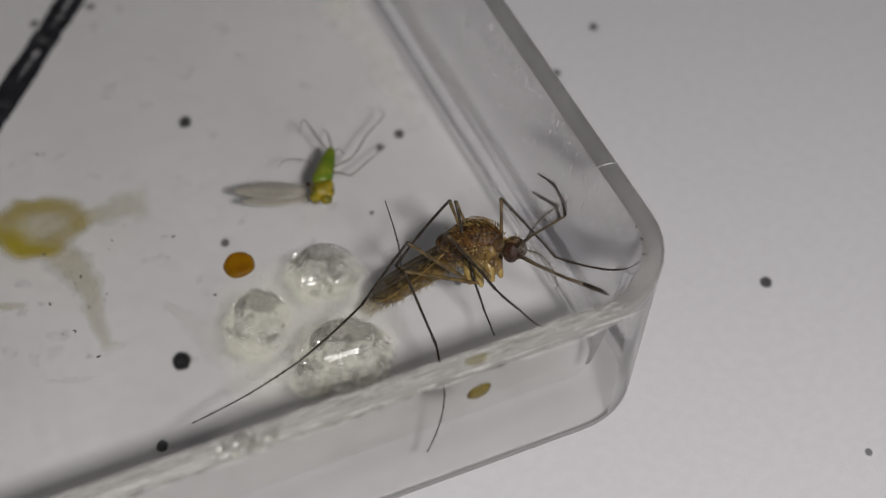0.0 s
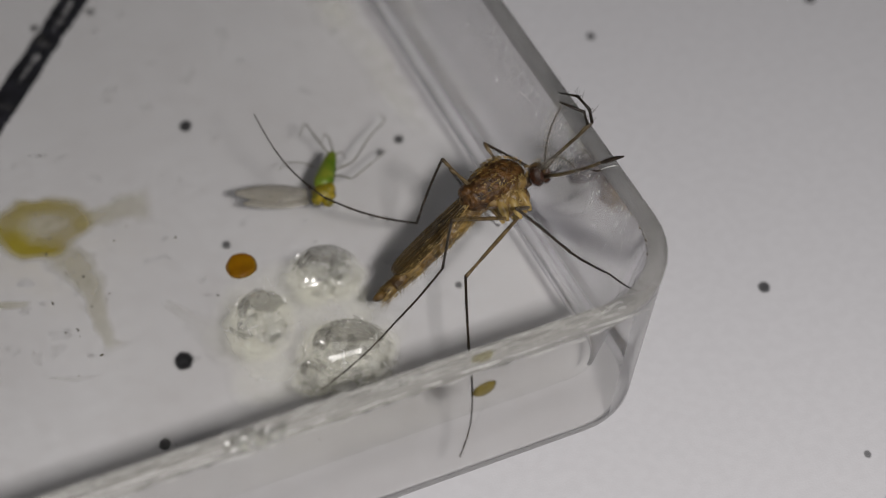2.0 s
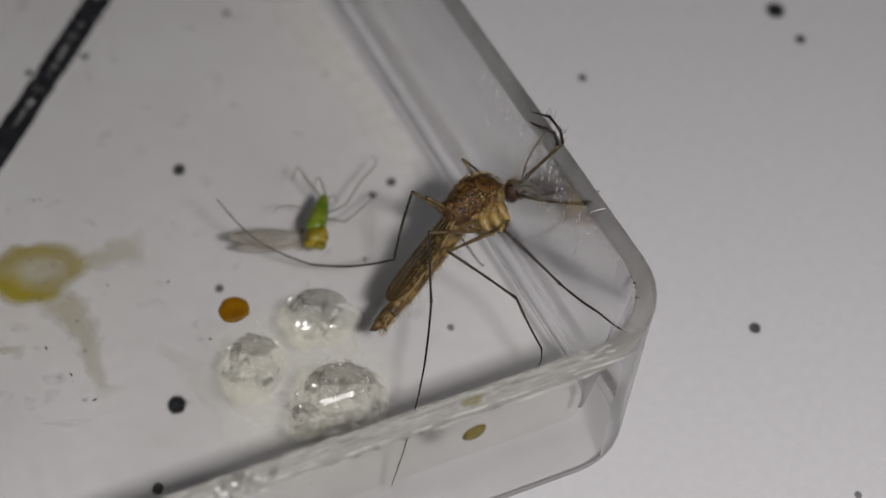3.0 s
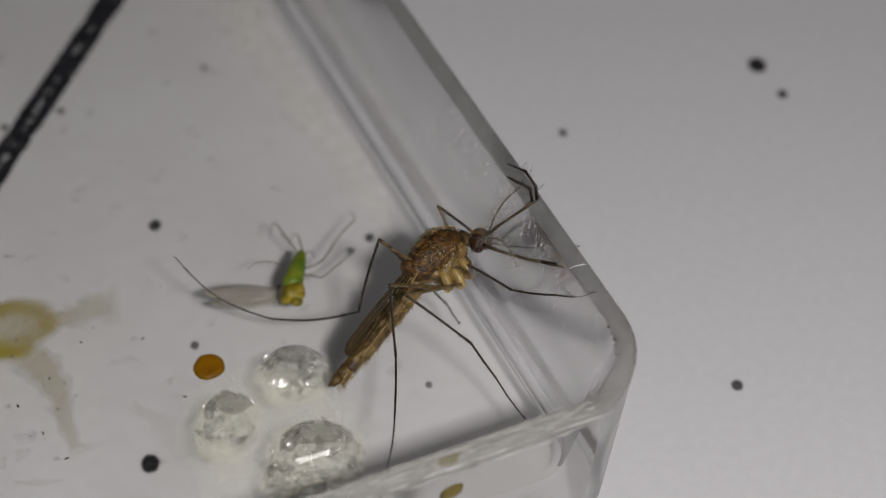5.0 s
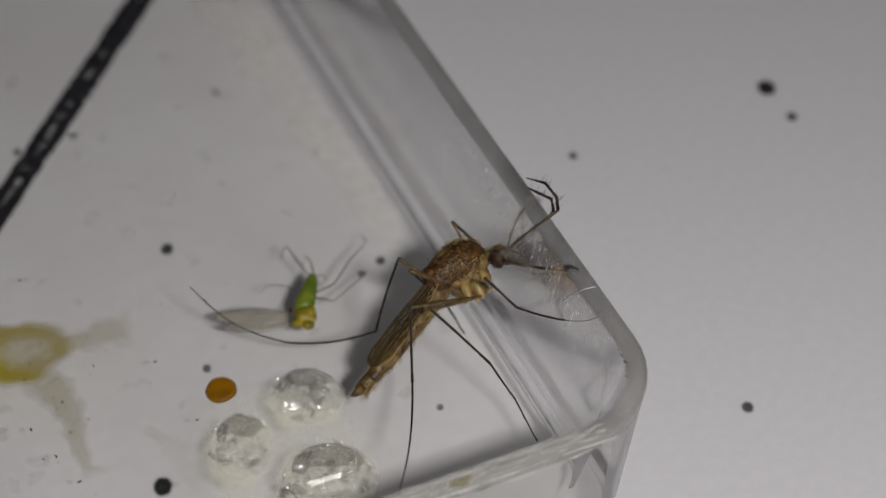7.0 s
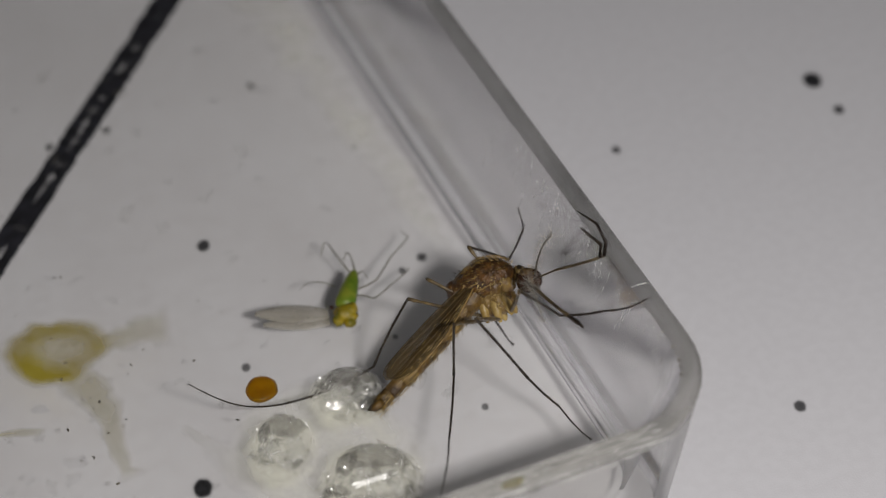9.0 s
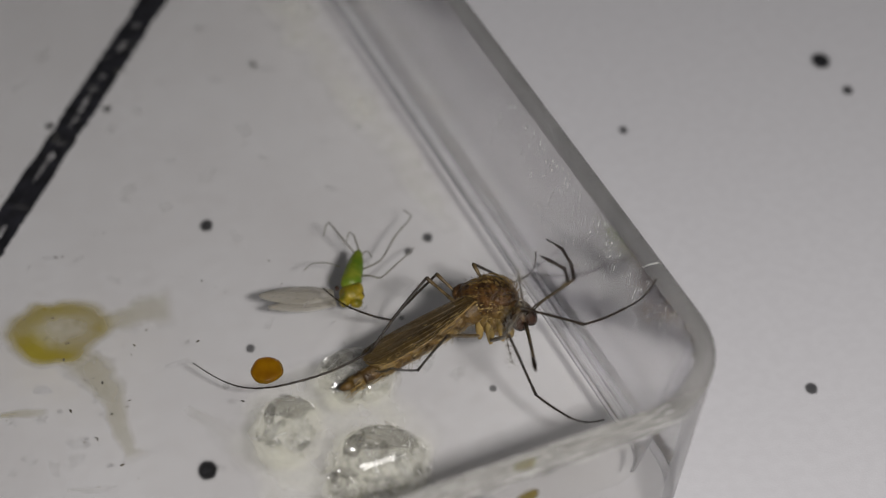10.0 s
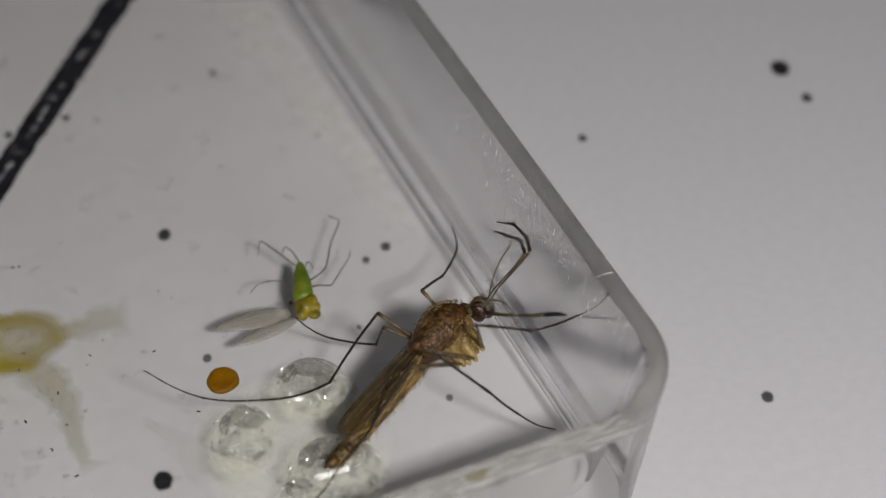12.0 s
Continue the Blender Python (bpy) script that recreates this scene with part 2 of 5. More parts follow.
def grimy_or_shaded(m, dull):
    """Varies what a clear surface lets through, in clouds and in fine grain."""
    nt = m.node_tree
    straight = next(n for n in nt.nodes if n.type == "BSDF_TRANSPARENT")
    coord = next(n for n in nt.nodes if n.type == "VECT_MATH")
    clean = tuple(straight.inputs["Color"].default_value)
    last = None
    for scale, low, high in ((0.22, 0.42, 0.75), (1.9, 0.48, 0.78)):
        n, r = nt.nodes.new("ShaderNodeTexNoise"), nt.nodes.new("ShaderNodeValToRGB")
        n.inputs["Scale"].default_value, n.inputs["Detail"].default_value = scale, 5
        r.color_ramp.elements[0].position, r.color_ramp.elements[1].position = low, high
        r.color_ramp.elements[0].color, r.color_ramp.elements[1].color = clean, (*dull, 1)
        nt.links.new(coord.outputs[0], n.inputs["Vector"])
        nt.links.new(n.outputs["Fac"], r.inputs["Fac"])
        if last:
            mul = nt.nodes.new("ShaderNodeMix")
            mul.data_type, mul.blend_type = "RGBA", "MULTIPLY"
            mul.inputs[0].default_value = 1.0
            nt.links.new(last, mul.inputs[6])
            nt.links.new(r.outputs["Color"], mul.inputs[7])
            last = mul.outputs[2]
        else:
            last = r.outputs["Color"]
    nt.links.new(last, straight.inputs["Color"])
    return m


grimy_or_shaded(PANE, (0.975, 0.972, 0.967))
# inner wall: cloudy shade seen through it is tinted in
grimy_or_shaded(INNER, (0.78, 0.78, 0.805))
TRAIL = film("faint_trail", (0.42, 0.41, 0.36), 0.24, 0.5, (0.5, 0.49, 0.44), 0.8, 0.5, 0.08, True)
DUST = film("grey_dust", (0.30, 0.29, 0.27), 0.09, 0.7, (0.4, 0.39, 0.36), 2, 0.5, 0.1, True)
MILK = film("milky_film", (0.90, 0.885, 0.76), 0.36, 0.6, (0.8, 0.79, 0.68), 0.9, 0.5, 0.2, True)
CRACKED = film("dark_crack", (0.08, 0.08, 0.07), 0.75, 0.6, (0.3, 0.3, 0.28), 3, 0.5, 0.3)
WRINKLE = film("white_wrinkle", (0.92, 0.915, 0.86), 0.72, 0.25, (0.8, 0.8, 0.75), 3, 0.5, 0.25, True)
HAZE = film("milky_rim_film", (0.66, 0.64, 0.60), 0.45, 0.5, (0.52, 0.51, 0.48), 3, 0.5, 0.10, True)
PALEFILM = film("yellowish_film", (0.90, 0.89, 0.80), 0.2, 0.5, (0.86, 0.84, 0.70), 0.7, 0.5, 0.14, True)
TINGE = film("olive_refraction", (0.33, 0.29, 0.10), 0.5, 0.5, (0.4, 0.36, 0.18), 2, 0.5, 0.15, True)
EDGELINE = film("refracted_edge_line", (0.80, 0.79, 0.77), 0.12, 0.4, (0.7, 0.69, 0.67), 2, 0.5, 0.06, True)
DIRT = material("dark_debris", (0.15, 0.13, 0.10), 0.8, (0.05, 0.04, 0.03), 0.4)
THORAX = material("thorax_scales", (0.028, 0.012, 0.004), 0.36, (0.125, 0.056, 0.012), 4.5, 0.52, 0.8, 9)
PLEURA = material("pale_pleura", (0.085, 0.043, 0.012), 0.3, (0.27, 0.175, 0.052), 2.6, 0.50, 0.7, 6, coat=0.2)
BELLY = material("abdomen_scales", (0.24, 0.15, 0.036), 0.32, (0.045, 0.025, 0.008), 2.6, 0.52, 0.7, 9)
PALESCALE = material("pale_scales", (0.48, 0.36, 0.15), 0.25, (0.20, 0.12, 0.04), 2.5, 0.55)
SCALE = material("golden_scales", (0.36, 0.24, 0.08), 0.25, (0.03, 0.015, 0.006), 2.5, 0.53)
BAND = material("dark_abdomen_band", (0.050, 0.026, 0.008), 0.32, (0.18, 0.105, 0.026), 3, 0.53, 0.6, 9)
COXA = material("pale_coxa", (0.44, 0.32, 0.115), 0.3, (0.24, 0.15, 0.042), 2.5, 0.5, 0.3, 6)
FEMUR = material("tan_femur", (0.17, 0.115, 0.046), 0.38, (0.055, 0.036, 0.015), 3, 0.5, 0.3, 10)
SHANK = material("dark_shank", (0.018, 0.012, 0.008), 0.4, (0.055, 0.038, 0.022), 5, 0.6, 0.3, 12)
PALPSKIN = material("tan_mouthparts", (0.12, 0.09, 0.045), 0.42, (0.05, 0.034, 0.018), 3, 0.5, 0.3, 10)
ANTENNA = material("grey_antenna", (0.10, 0.085, 0.06), 0.45, (0.045, 0.036, 0.024), 6, 0.5)
HAIR = material("dark_bristle", (0.06, 0.036, 0.016), 0.5)
PALEHAIR = film("pale_bristle", (0.46, 0.39, 0.27), 0.5, 0.5)
PLUME = film("pale_plume", (0.52, 0.48, 0.41), 0.42, 0.5)
EYE = material("dark_eye", (0.022, 0.010, 0.006), 0.18, (0.05, 0.02, 0.01), 10, 0.5, 0.4, 18)
SKULL = material("head_scales", (0.05, 0.027, 0.011), 0.45, (0.15, 0.09, 0.034), 7, 0.55, 0.5, 12)
WING = film("brown_wing", (0.17, 0.115, 0.042), 0.44, 0.14, (0.07, 0.046, 0.02), 0.9, 0.50, 0.12, bump=0.3, bump_grain=2.5, stretch=(0.22, 1.6, 1.6))
COSTA = material("gold_wing_edge", (0.32, 0.21, 0.075), 0.22, (0.16, 0.10, 0.034), 3.5, 0.52, 0.4, 8)
VEIN = material("wing_vein", (0.060, 0.036, 0.014), 0.3, (0.16, 0.10, 0.04), 2, 0.55)
GREEN = material("green_abdomen", (0.10, 0.18, 0.010), 0.4, (0.25, 0.29, 0.03), 2.0, 0.5, 0.2, 6, sss=0.2)
YELLOW = material("yellow_thorax", (0.34, 0.25, 0.014), 0.35, (0.13, 0.12, 0.008), 3.2, 0.50, 0.8, 5, sss=0.1)
PALEWING = film("pale_wing", (0.54, 0.50, 0.43), 0.46, 0.4, (0.44, 0.41, 0.34), 2, 0.5, 0.10)
PALELEG = material("pale_leg", (0.17, 0.16, 0.115), 0.5, (0.10, 0.095, 0.065), 3, 0.5)
PALEVEIN = film("pale_vein", (0.62, 0.59, 0.51), 0.36, 0.3, (0.4, 0.38, 0.32), 3, 0.5, 0.3)


# ---- mesh helpers, in millimetres ----
def mesh_of(name, bm, mats, smooth=True):
    bmesh.ops.scale(bm, vec=(MM, MM, MM), verts=bm.verts)
    bmesh.ops.recalc_face_normals(bm, faces=bm.faces)
    me = bpy.data.meshes.new(name)
    bm.to_mesh(me)
    bm.free()
    for m in (mats if isinstance(mats, (list, tuple)) else [mats]):
        me.materials.append(m)
    if smooth:
        me.polygons.foreach_set("use_smooth", [True] * len(me.polygons))
    return me


def part(name, bm, mats, parent=None, label="", smooth=True):
    ob = new(name, mesh_of(name, bm, mats, smooth))
    ob.parent = parent
    if label:
        ob["label"] = label
    return ob


def thing(name, label, category, m=None, group="", kind=""):
    ob = tagged(new(name), label, category, group, kind)
    ob.empty_display_size = MM
    if m:
        ob.matrix_world = m
    return ob


def ring_tube(bm, rings, closed=True):
    """Skins closed rings of points, with caps; the first one may stay open."""
    rows = [[bm.verts.new(p) for p in ring] for ring in rings]
    n = len(rows[0])
    for a, b in zip(rows, rows[1:]):
        for i in range(n):
            bm.faces.new((a[i], a[(i + 1) % n], b[(i + 1) % n], b[i]))
    if closed:
        bm.faces.new(rows[0][::-1])
    bm.faces.new(rows[-1])


def tube(bm, pts, radii, sides=7):
    pts = [Vector(p) for p in pts]
    rings = []
    for i, p in enumerate(pts):
        d = (pts[min(i + 1, len(pts) - 1)] - pts[max(i - 1, 0)]).normalized()
        side = d.cross(Vector((0, 0, 1)) if abs(d.z) < 0.9 else Vector((0, 1, 0))).normalized()
        up = side.cross(d)
        r = radii[i] if isinstance(radii, (list, tuple)) else radii
        rings.append([p + (side * math.cos(a) + up * math.sin(a)) * r for a in (k * math.tau / sides for k in range(sides))])
    ring_tube(bm, rings)


def egg(bm, centre, radii, seg=20, rows=12, wob=0.0, grain=1.5):
    """An ellipsoid with an uneven skin."""
    m = Matrix.Translation(centre) @ Matrix.Diagonal((*radii, 1))
    made = bmesh.ops.create_uvsphere(bm, u_segments=seg, v_segments=rows, radius=1, matrix=m)
    if wob:
        c = Vector(centre)
        for v in made["verts"]:
            v.co = c + (v.co - c) * (1 + wob * noise.noise(v.co * grain))
    return made["verts"]


def spun(bm, profile, sides=16, squash=1.0):
    """A body of round sections along x: rows of (x, z, radius)."""
    ring_tube(bm, [[(x, math.cos(a) * r * squash, z + math.sin(a) * r) for a in (k * math.tau / sides for k in range(sides))] for x, z, r in profile])


def puddle(bm, outline, height, dome=0.35, rings=5, z=0.0, closed=True):
    """A low dome over an outline, for drops and dried films."""
    c = Vector((sum(p[0] for p in outline) / len(outline), sum(p[1] for p in outline) / len(outline), 0))
    rows = []
    for k in range(rings):
        f = 1 - k / rings
        h = height * (1 - f ** 2) ** dome if k else 0.0
        rows.append([(c.x + (p[0] - c.x) * f, c.y + (p[1] - c.y) * f, z + h) for p in outline])
    ring_tube(bm, rows, closed)


def blob_outline(cx, cy, rx, ry, turn=0.0, rough=0.12, n=40, seed=0.0, grain=1.6):
    out = []
    for k in range(n):
        a = k * math.tau / n
        f = 1 + rough * noise.noise(Vector((math.cos(a) * grain + seed, math.sin(a) * grain, seed * 1.7))) * 1.6
        x, y = math.cos(a) * rx * f, math.sin(a) * ry * f
        c, s = math.cos(radians(turn)), math.sin(radians(turn))
        out.append((cx + x * c - y * s, cy + x * s + y * c))
    return out


def dried_skin(bm, outline, z, depths=((1.0, 0.0), (0.93, 0.45), (0.84, 0.85), (0.7, 1.0), (0.35, 1.0))):
    """A flat dried film; depths are rows of (how far out, how thick)."""
    cx, cy = sum(p[0] for p in outline) / len(outline), sum(p[1] for p in outline) / len(outline)
    layer = bm.verts.layers.float.get("thickness") or bm.verts.layers.float.new("thickness")
    rows = []
    for f, d in depths:
        row = [bm.verts.new((cx + (p[0] - cx) * f, cy + (p[1] - cy) * f, z + 0.004 * (1 - f))) for p in outline]
        for v in row:
            v[layer] = d
        rows.append(row)
    n = len(outline)
    for a, b in zip(rows, rows[1:]):
        for i in range(n):
            bm.faces.new((a[i], a[(i + 1) % n], b[(i + 1) % n], b[i]))
    bm.faces.new(rows[-1])


# ---- paper and what is marked on it ----
def paper_sheet():
    bm = bmesh.new()
    bmesh.ops.create_grid(bm, x_segments=40, y_segments=40, size=160)
    for v in bm.verts:
        v.co.z = 0.0
    made = bmesh.ops.extrude_face_region(bm, geom=bm.faces[:])
    for v in made["geom"]:
        if isinstance(v, bmesh.types.BMVert):
            v.co.z -= 0.12
    sheet = tagged(part("paper", bm, PAPER), "white matt paper sheet with scattered ink spots", "paper", kind="structure")
    return sheet


def ink_spot(sheet, x, y, r, seed):
    bm = bmesh.new()
    deep = min(1.0, 0.2 + 2.6 * r)
    dried_skin(bm, blob_outline(x, y, r * 1.06, r * 1.36, -22, 0.07, 36, seed), 0.006, ((1.15, 0.0), (0.96, 0.16 * deep), (0.82, 0.6 * deep), (0.68, 0.95 * deep), (0.3, deep)))
    part("ink_spot", bm, INK, sheet, "", False)


def pen_line(sheet):
    """A broad black pen stroke with bare gaps along its middle."""
    a, b = Vector((-3.96, 34.86)), Vector((-21.46, 14.86))
    d = (b - a).normalized()
    s = Vector((-d.y, d.x))
    n = 260
    rows = []
    for k in range(n + 1):
        c = a + (b - a) * (k / n)
        t = k / n * (b - a).length
        half = 0.51 + 0.09 * noise.noise(Vector((t * 0.8, 3, 0))) + 0.09 * noise.noise(Vector((t * 3.1, 9, 0))) + 0.05 * noise.noise(Vector((t * 7.3, 9, 4)))
        gap = 0.20 * noise.noise(Vector((t * 1.15, 0.5, 7))) + 0.26 * noise.noise(Vector((t * 2.9, 4, 7)))
        gap = min(max(gap, 0.004), half * 0.5)
        off = 0.12 * noise.noise(Vector((t * 0.5, 6, 2)))
        edge = [-half, off - gap, off + gap, half]
        rows.append([(c.x + s.x * e + 0.03 * noise.noise(Vector((t * 5, e, 1))), c.y + s.y * e, z) for e in edge for z in (0.003, 0.014)])
    bm = bmesh.new()
    vs = [[bm.verts.new(p) for p in r] for r in rows]
    for p, q in zip(vs, vs[1:]):
        for i in (0, 4):
            for u, w in ((0, 1), (1, 3), (3, 2), (2, 0)):
                bm.faces.new((p[i + u], p[i + w], q[i + w], q[i + u]))
        bm.faces.new((p[2], p[4], q[4], q[2])).material_index = 1
    part("pen_line", bm, [PEN, THIN_INK], sheet, "broad black pen stroke with bare gaps", False)


sheet = paper_sheet()
for k, (x, y, r) in enumerate(((-9.86, 18.31, 0.23), (-13.41, 8.30, 0.30), (13.51, 17.28, 0.35), (-3.35, 14.72, 0.18), (5.15, 16.85, 0.17),
                               (4.76, 3.67, 0.20), (13.51, 15.45, 0.21), (-10.50, 12.43, 0.15), (-4.24, 7.74, 0.12), (-5.43, 25.65, 0.13),
                               (-4.20, 14.40, 0.14), (-11.05, 25.43, 0.15), (-13.18, 25.39, 0.16), (-15.01, 5.42, 0.19), (4.22, -3.47, 0.12),
                               (2.89, 15.22, 0.16), (-5.61, 11.69, 0.09), (6.11, -3.44, 0.33), (5.56, -3.90, 0.20), (4.97, -4.42, 0.23), (4.46, -4.85, 0.25), (6.64, -2.99, 0.30), (3.99, -5.24, 0.20))):
    ink_spot(sheet, x, y, r, k * 3.3)
pen_line(sheet)


# ---- the clear tray ----
TRAY_H, FLOOR_Z = 5.95, 1.2


def tray_ring(inset, z, n=10, size=48.0, radius=3.15):
    """A rounded square, one corner of it at the origin."""
    pts = []
    r = max(radius - inset, 0.8)
    for cx, cy, a0 in ((-r - inset, r + inset, -90), (-r - inset, size - r - inset, 0), (-size + r + inset, size - r - inset, 90), (-size + r + inset, r + inset, 180)):
        for k in range(n + 1):
            a = radians(a0 + 90 * k / n)
            pts.append((cx + r * math.cos(a), cy + r * math.sin(a), z))
    return pts


def clear_tray():
    tray = thing("plastic_tray", "clear scratched plastic tray with rounded corner and frosted rim", "tray")
    rings = [(1.0, 0.02), (0.84, 0.02), (0.74, 0.06), (0.69, 0.16), (0.675, 0.28), (0.662, 0.38), (0.07, 5.4), (0.06, 5.5), (0.035, 5.72), (0.01, 5.86), (0.06, 5.93), (0.12, TRAY_H),
             (0.50, TRAY_H), (0.57, 5.93), (0.63, 5.86), (0.66, 5.74), (0.678, 5.66), (1.70, 1.80), (1.715, 1.74), (1.80, 1.42), (1.83, 1.32), (1.875, 1.25), (1.93, 1.21), (1.97, FLOOR_Z), (2.0, FLOOR_Z)]
    # outer wall and floor, the rim, and the inner wall are parts of their own; the clear inner wall lets the lamp through
    for name, first, last, label in (("body", 0, 7, "clear outer wall and floor"), ("rim", 7, 14, "frosted scratched rim"), ("inner_wall", 14, 19, "clear inner wall"), ("floor_edge", 19, len(rings) - 1, "clear rounded floor edge")):
        bm = bmesh.new()
        rows = [[bm.verts.new(p) for p in tray_ring(i, z)] for i, z in rings[first:last + 1]]
        n = len(rows[0])
        for k, (a, b) in enumerate(zip(rows, rows[1:]), first):
            for i in range(n):
                f = bm.faces.new((a[i], a[(i + 1) % n], b[(i + 1) % n], b[i]))
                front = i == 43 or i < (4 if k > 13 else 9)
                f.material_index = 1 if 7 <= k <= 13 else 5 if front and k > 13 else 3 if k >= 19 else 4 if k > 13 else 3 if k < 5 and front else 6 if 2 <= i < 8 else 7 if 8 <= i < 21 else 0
        if name == "body":
            bm.faces.new(rows[0][::-1]).material_index = 2
        if name == "floor_edge":
            bm.faces.new(rows[-1]).material_index = 2
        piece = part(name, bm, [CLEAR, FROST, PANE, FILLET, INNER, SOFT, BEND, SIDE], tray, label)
        piece.visible_shadow = name != "inner_wall"
    rnd = random.Random(5)
    bm = bmesh.new()
    for _ in range(170):
        y, f = rnd.uniform(3.2, 15), rnd.random() ** 2.2
        z = 5.8 - 1.9 * f
        x = -0.655 - (5.76 - z) * 0.2637 - 0.012
        n, g = rnd.uniform(0.15, 0.9), rnd.uniform(-0.25, 0.05)
        tube(bm, [(x, y, z), (x - 0.132 * n, y + g * n, z - 0.5 * n), (x - 0.2637 * n, y + 1.6 * g * n, z - n)], [0.003, rnd.uniform(0.004, 0.010), 0.002], 4)
    for _ in range(46):
        y, z = rnd.gauss(9.5, 2.8), rnd.uniform(5.0, 5.75)
        n = rnd.uniform(0.1, 0.4)
        x = -0.655 - (5.76 - z) * 0.2637 - 0.01
        tube(bm, [(x, y, z), (x - 0.132 * n, y + rnd.uniform(-0.05, 0.05), z - 0.5 * n), (x - 0.2637 * n, y + rnd.uniform(-0.15, 0.15), z - n)], [0.005, rnd.uniform(0.008, 0.022), 0.003], 5)
    for _ in range(130):
        a = radians(rnd.uniform(-80, 4))
        z = rnd.uniform(2.6, 5.5)
        n, g = rnd.uniform(0.2, 0.8), rnd.uniform(-0.02, 0.06)
        pts = []
        for k in range(3):
            h, b = z - n * k / 2, a + g * k / 2
            r = 3.15 - (0.66 + (5.74 - h) * 0.2637) - 0.012
            pts.append((-3.15 + r * math.cos(b), 3.15 + r * math.sin(b), h))
        tube(bm, pts, [0.0015, rnd.uniform(0.002, 0.006), 0.0015], 4)
    tagged(part("scuffing", bm, SCUFF, tray, "fine white scratches inside the wall"), kind="stuff")
    bm = bmesh.new()
    tube(bm, [(-0.64, 5.46, TRAY_H - 0.05), (-0.45, 5.43, TRAY_H + 0.004), (-0.2, 5.40, TRAY_H + 0.004), (-0.04, 5.37, TRAY_H - 0.08)], [0.012, 0.022, 0.018, 0.01], 6)
    part("notch", bm, CHIP, tray, "pale nick across the rim")
    bm = bmesh.new()
    for x, y, r in ((-0.69, 2.86, 0.045), (-0.73, 2.60, 0.03), (-0.76, 2.36, 0.05), (-0.84, 2.16, 0.03), (-0.98, 1.84, 0.04), (-0.66, 3.5, 0.025), (-5.4, 0.57, 0.03), (-8.6, 0.6, 0.025)):
        egg(bm, (x, y, 5.9), (r * 0.8, r * 1.3, r * 0.6), 8, 6, 0.4, 9)
    tagged(part("rim_speck", bm, DIRT, tray, "tiny dark specks on the rim"), kind="stuff")
    # the olive drop as refracted by the rim, painted as a faint film
    bm = bmesh.new()
    dried_skin(bm, blob_outline(-6.98, 0.20, 0.40, 0.16, 4, 0.25, 30, 6.0), TRAY_H + 0.012)
    part("drop_refraction", bm, TINGE, tray, "olive drop refraction painted on the rim", False)
    bm = bmesh.new()
    for x in (-19.8, -18.6, -17.2, -16.1, -15.2, -12.6, -12.1, -11.4, -10.7, -10.0, -9.2, -8.7, -6.6):
        n = rnd.uniform(0.25, 0.6)
        tube(bm, [(x, 0.04, 5.52), (x + n * 0.4, 0.035, 5.50 + rnd.uniform(-0.03, 0.03)), (x + n, 0.04, 5.53)], [0.008, rnd.uniform(0.015, 0.03), 0.006], 5)
    tagged(part("edge_crack", bm, CRACKED, tray, "dark broken cracks along the rim edge"), kind="stuff")
    bm = bmesh.new()
    x = -30.0
    while x < -2.6:
        n = rnd.uniform(0.2, 1.3)
        y = rnd.choice((0.0, 0.0, 0.25, 0.45)) + rnd.uniform(-0.02, 0.05)
        z = TRAY_H + 0.004 if y > 0.1 else 5.52 + rnd.uniform(-0.06, 0.06)
        tube(bm, [(x, y, z), (x + n * 0.3, y + rnd.uniform(-0.05, 0.05), z), (x + n * 0.7, y + rnd.uniform(-0.05, 0.05), z), (x + n, y, z)], [0.004, rnd.uniform(0.010, 0.030), rnd.uniform(0.008, 0.026), 0.004], 5)
        x += n * rnd.uniform(0.4, 1.0)
    for _ in range(420):
        x, y = rnd.uniform(-26, -3.2), rnd.uniform(0.06, 0.56)
        n = rnd.uniform(0.15, 1.1)
        tube(bm, [(x, y, TRAY_H + 0.002), (x + n * 0.5, y + rnd.uniform(-0.05, 0.05), TRAY_H + 0.004), (x + n, y + rnd.uniform(-0.06, 0.06), TRAY_H + 0.002)], [0.003, rnd.uniform(0.004, 0.014), 0.003], 4)
    x = -28.0
    while x < -2.9:
        n = rnd.uniform(0.5, 2.6)
        y, z = 0.02 + rnd.uniform(-0.02, 0.03), 5.80 + rnd.uniform(-0.05, 0.03)
        pts = [(x + n * k / 5, y - 0.01 + rnd.uniform(-0.02, 0.02), z + rnd.uniform(-0.035, 0.035)) for k in range(6)]
        tube(bm, pts, [0.006] + [rnd.uniform(0.014, 0.036) for _ in range(4)] + [0.006], 5)
        x += n + rnd.choice((0.02, 0.1, 0.4))
    tagged(part("chipped_edge", bm, CHIP, tray, "broken white chips along the rim edge"), kind="stuff")
    # a pale strip paints in the bright refracted line above the floor edge
    bm = bmesh.new()
    layer = bm.verts.layers.float.new("thickness")
    rows = []
    for k in range(125):
        y = 2.6 + 0.25 * k
        w, d = 0.05 + 0.03 * noise.noise(Vector((y * 0.9, 1, 3))), 0.75 + 0.5 * noise.noise(Vector((y * 0.35, 5, 1)))
        row = [bm.verts.new((-1.775 + e * 0.25, y, 1.50 + e * 0.95 + 0.006)) for e in (-w, -w * 0.4, w * 0.4, w)]
        for v, q in zip(row, (0, 1, 1, 0)):
            v[layer] = q * d
        rows.append(row)
    for p, q in zip(rows, rows[1:]):
        for i in range(3):
            bm.faces.new((p[i], p[i + 1], q[i + 1], q[i]))
    part("edge_line", bm, EDGELINE, tray, "pale painted line of refracted light along the floor edge", False)
    return tray


tray = clear_tray()


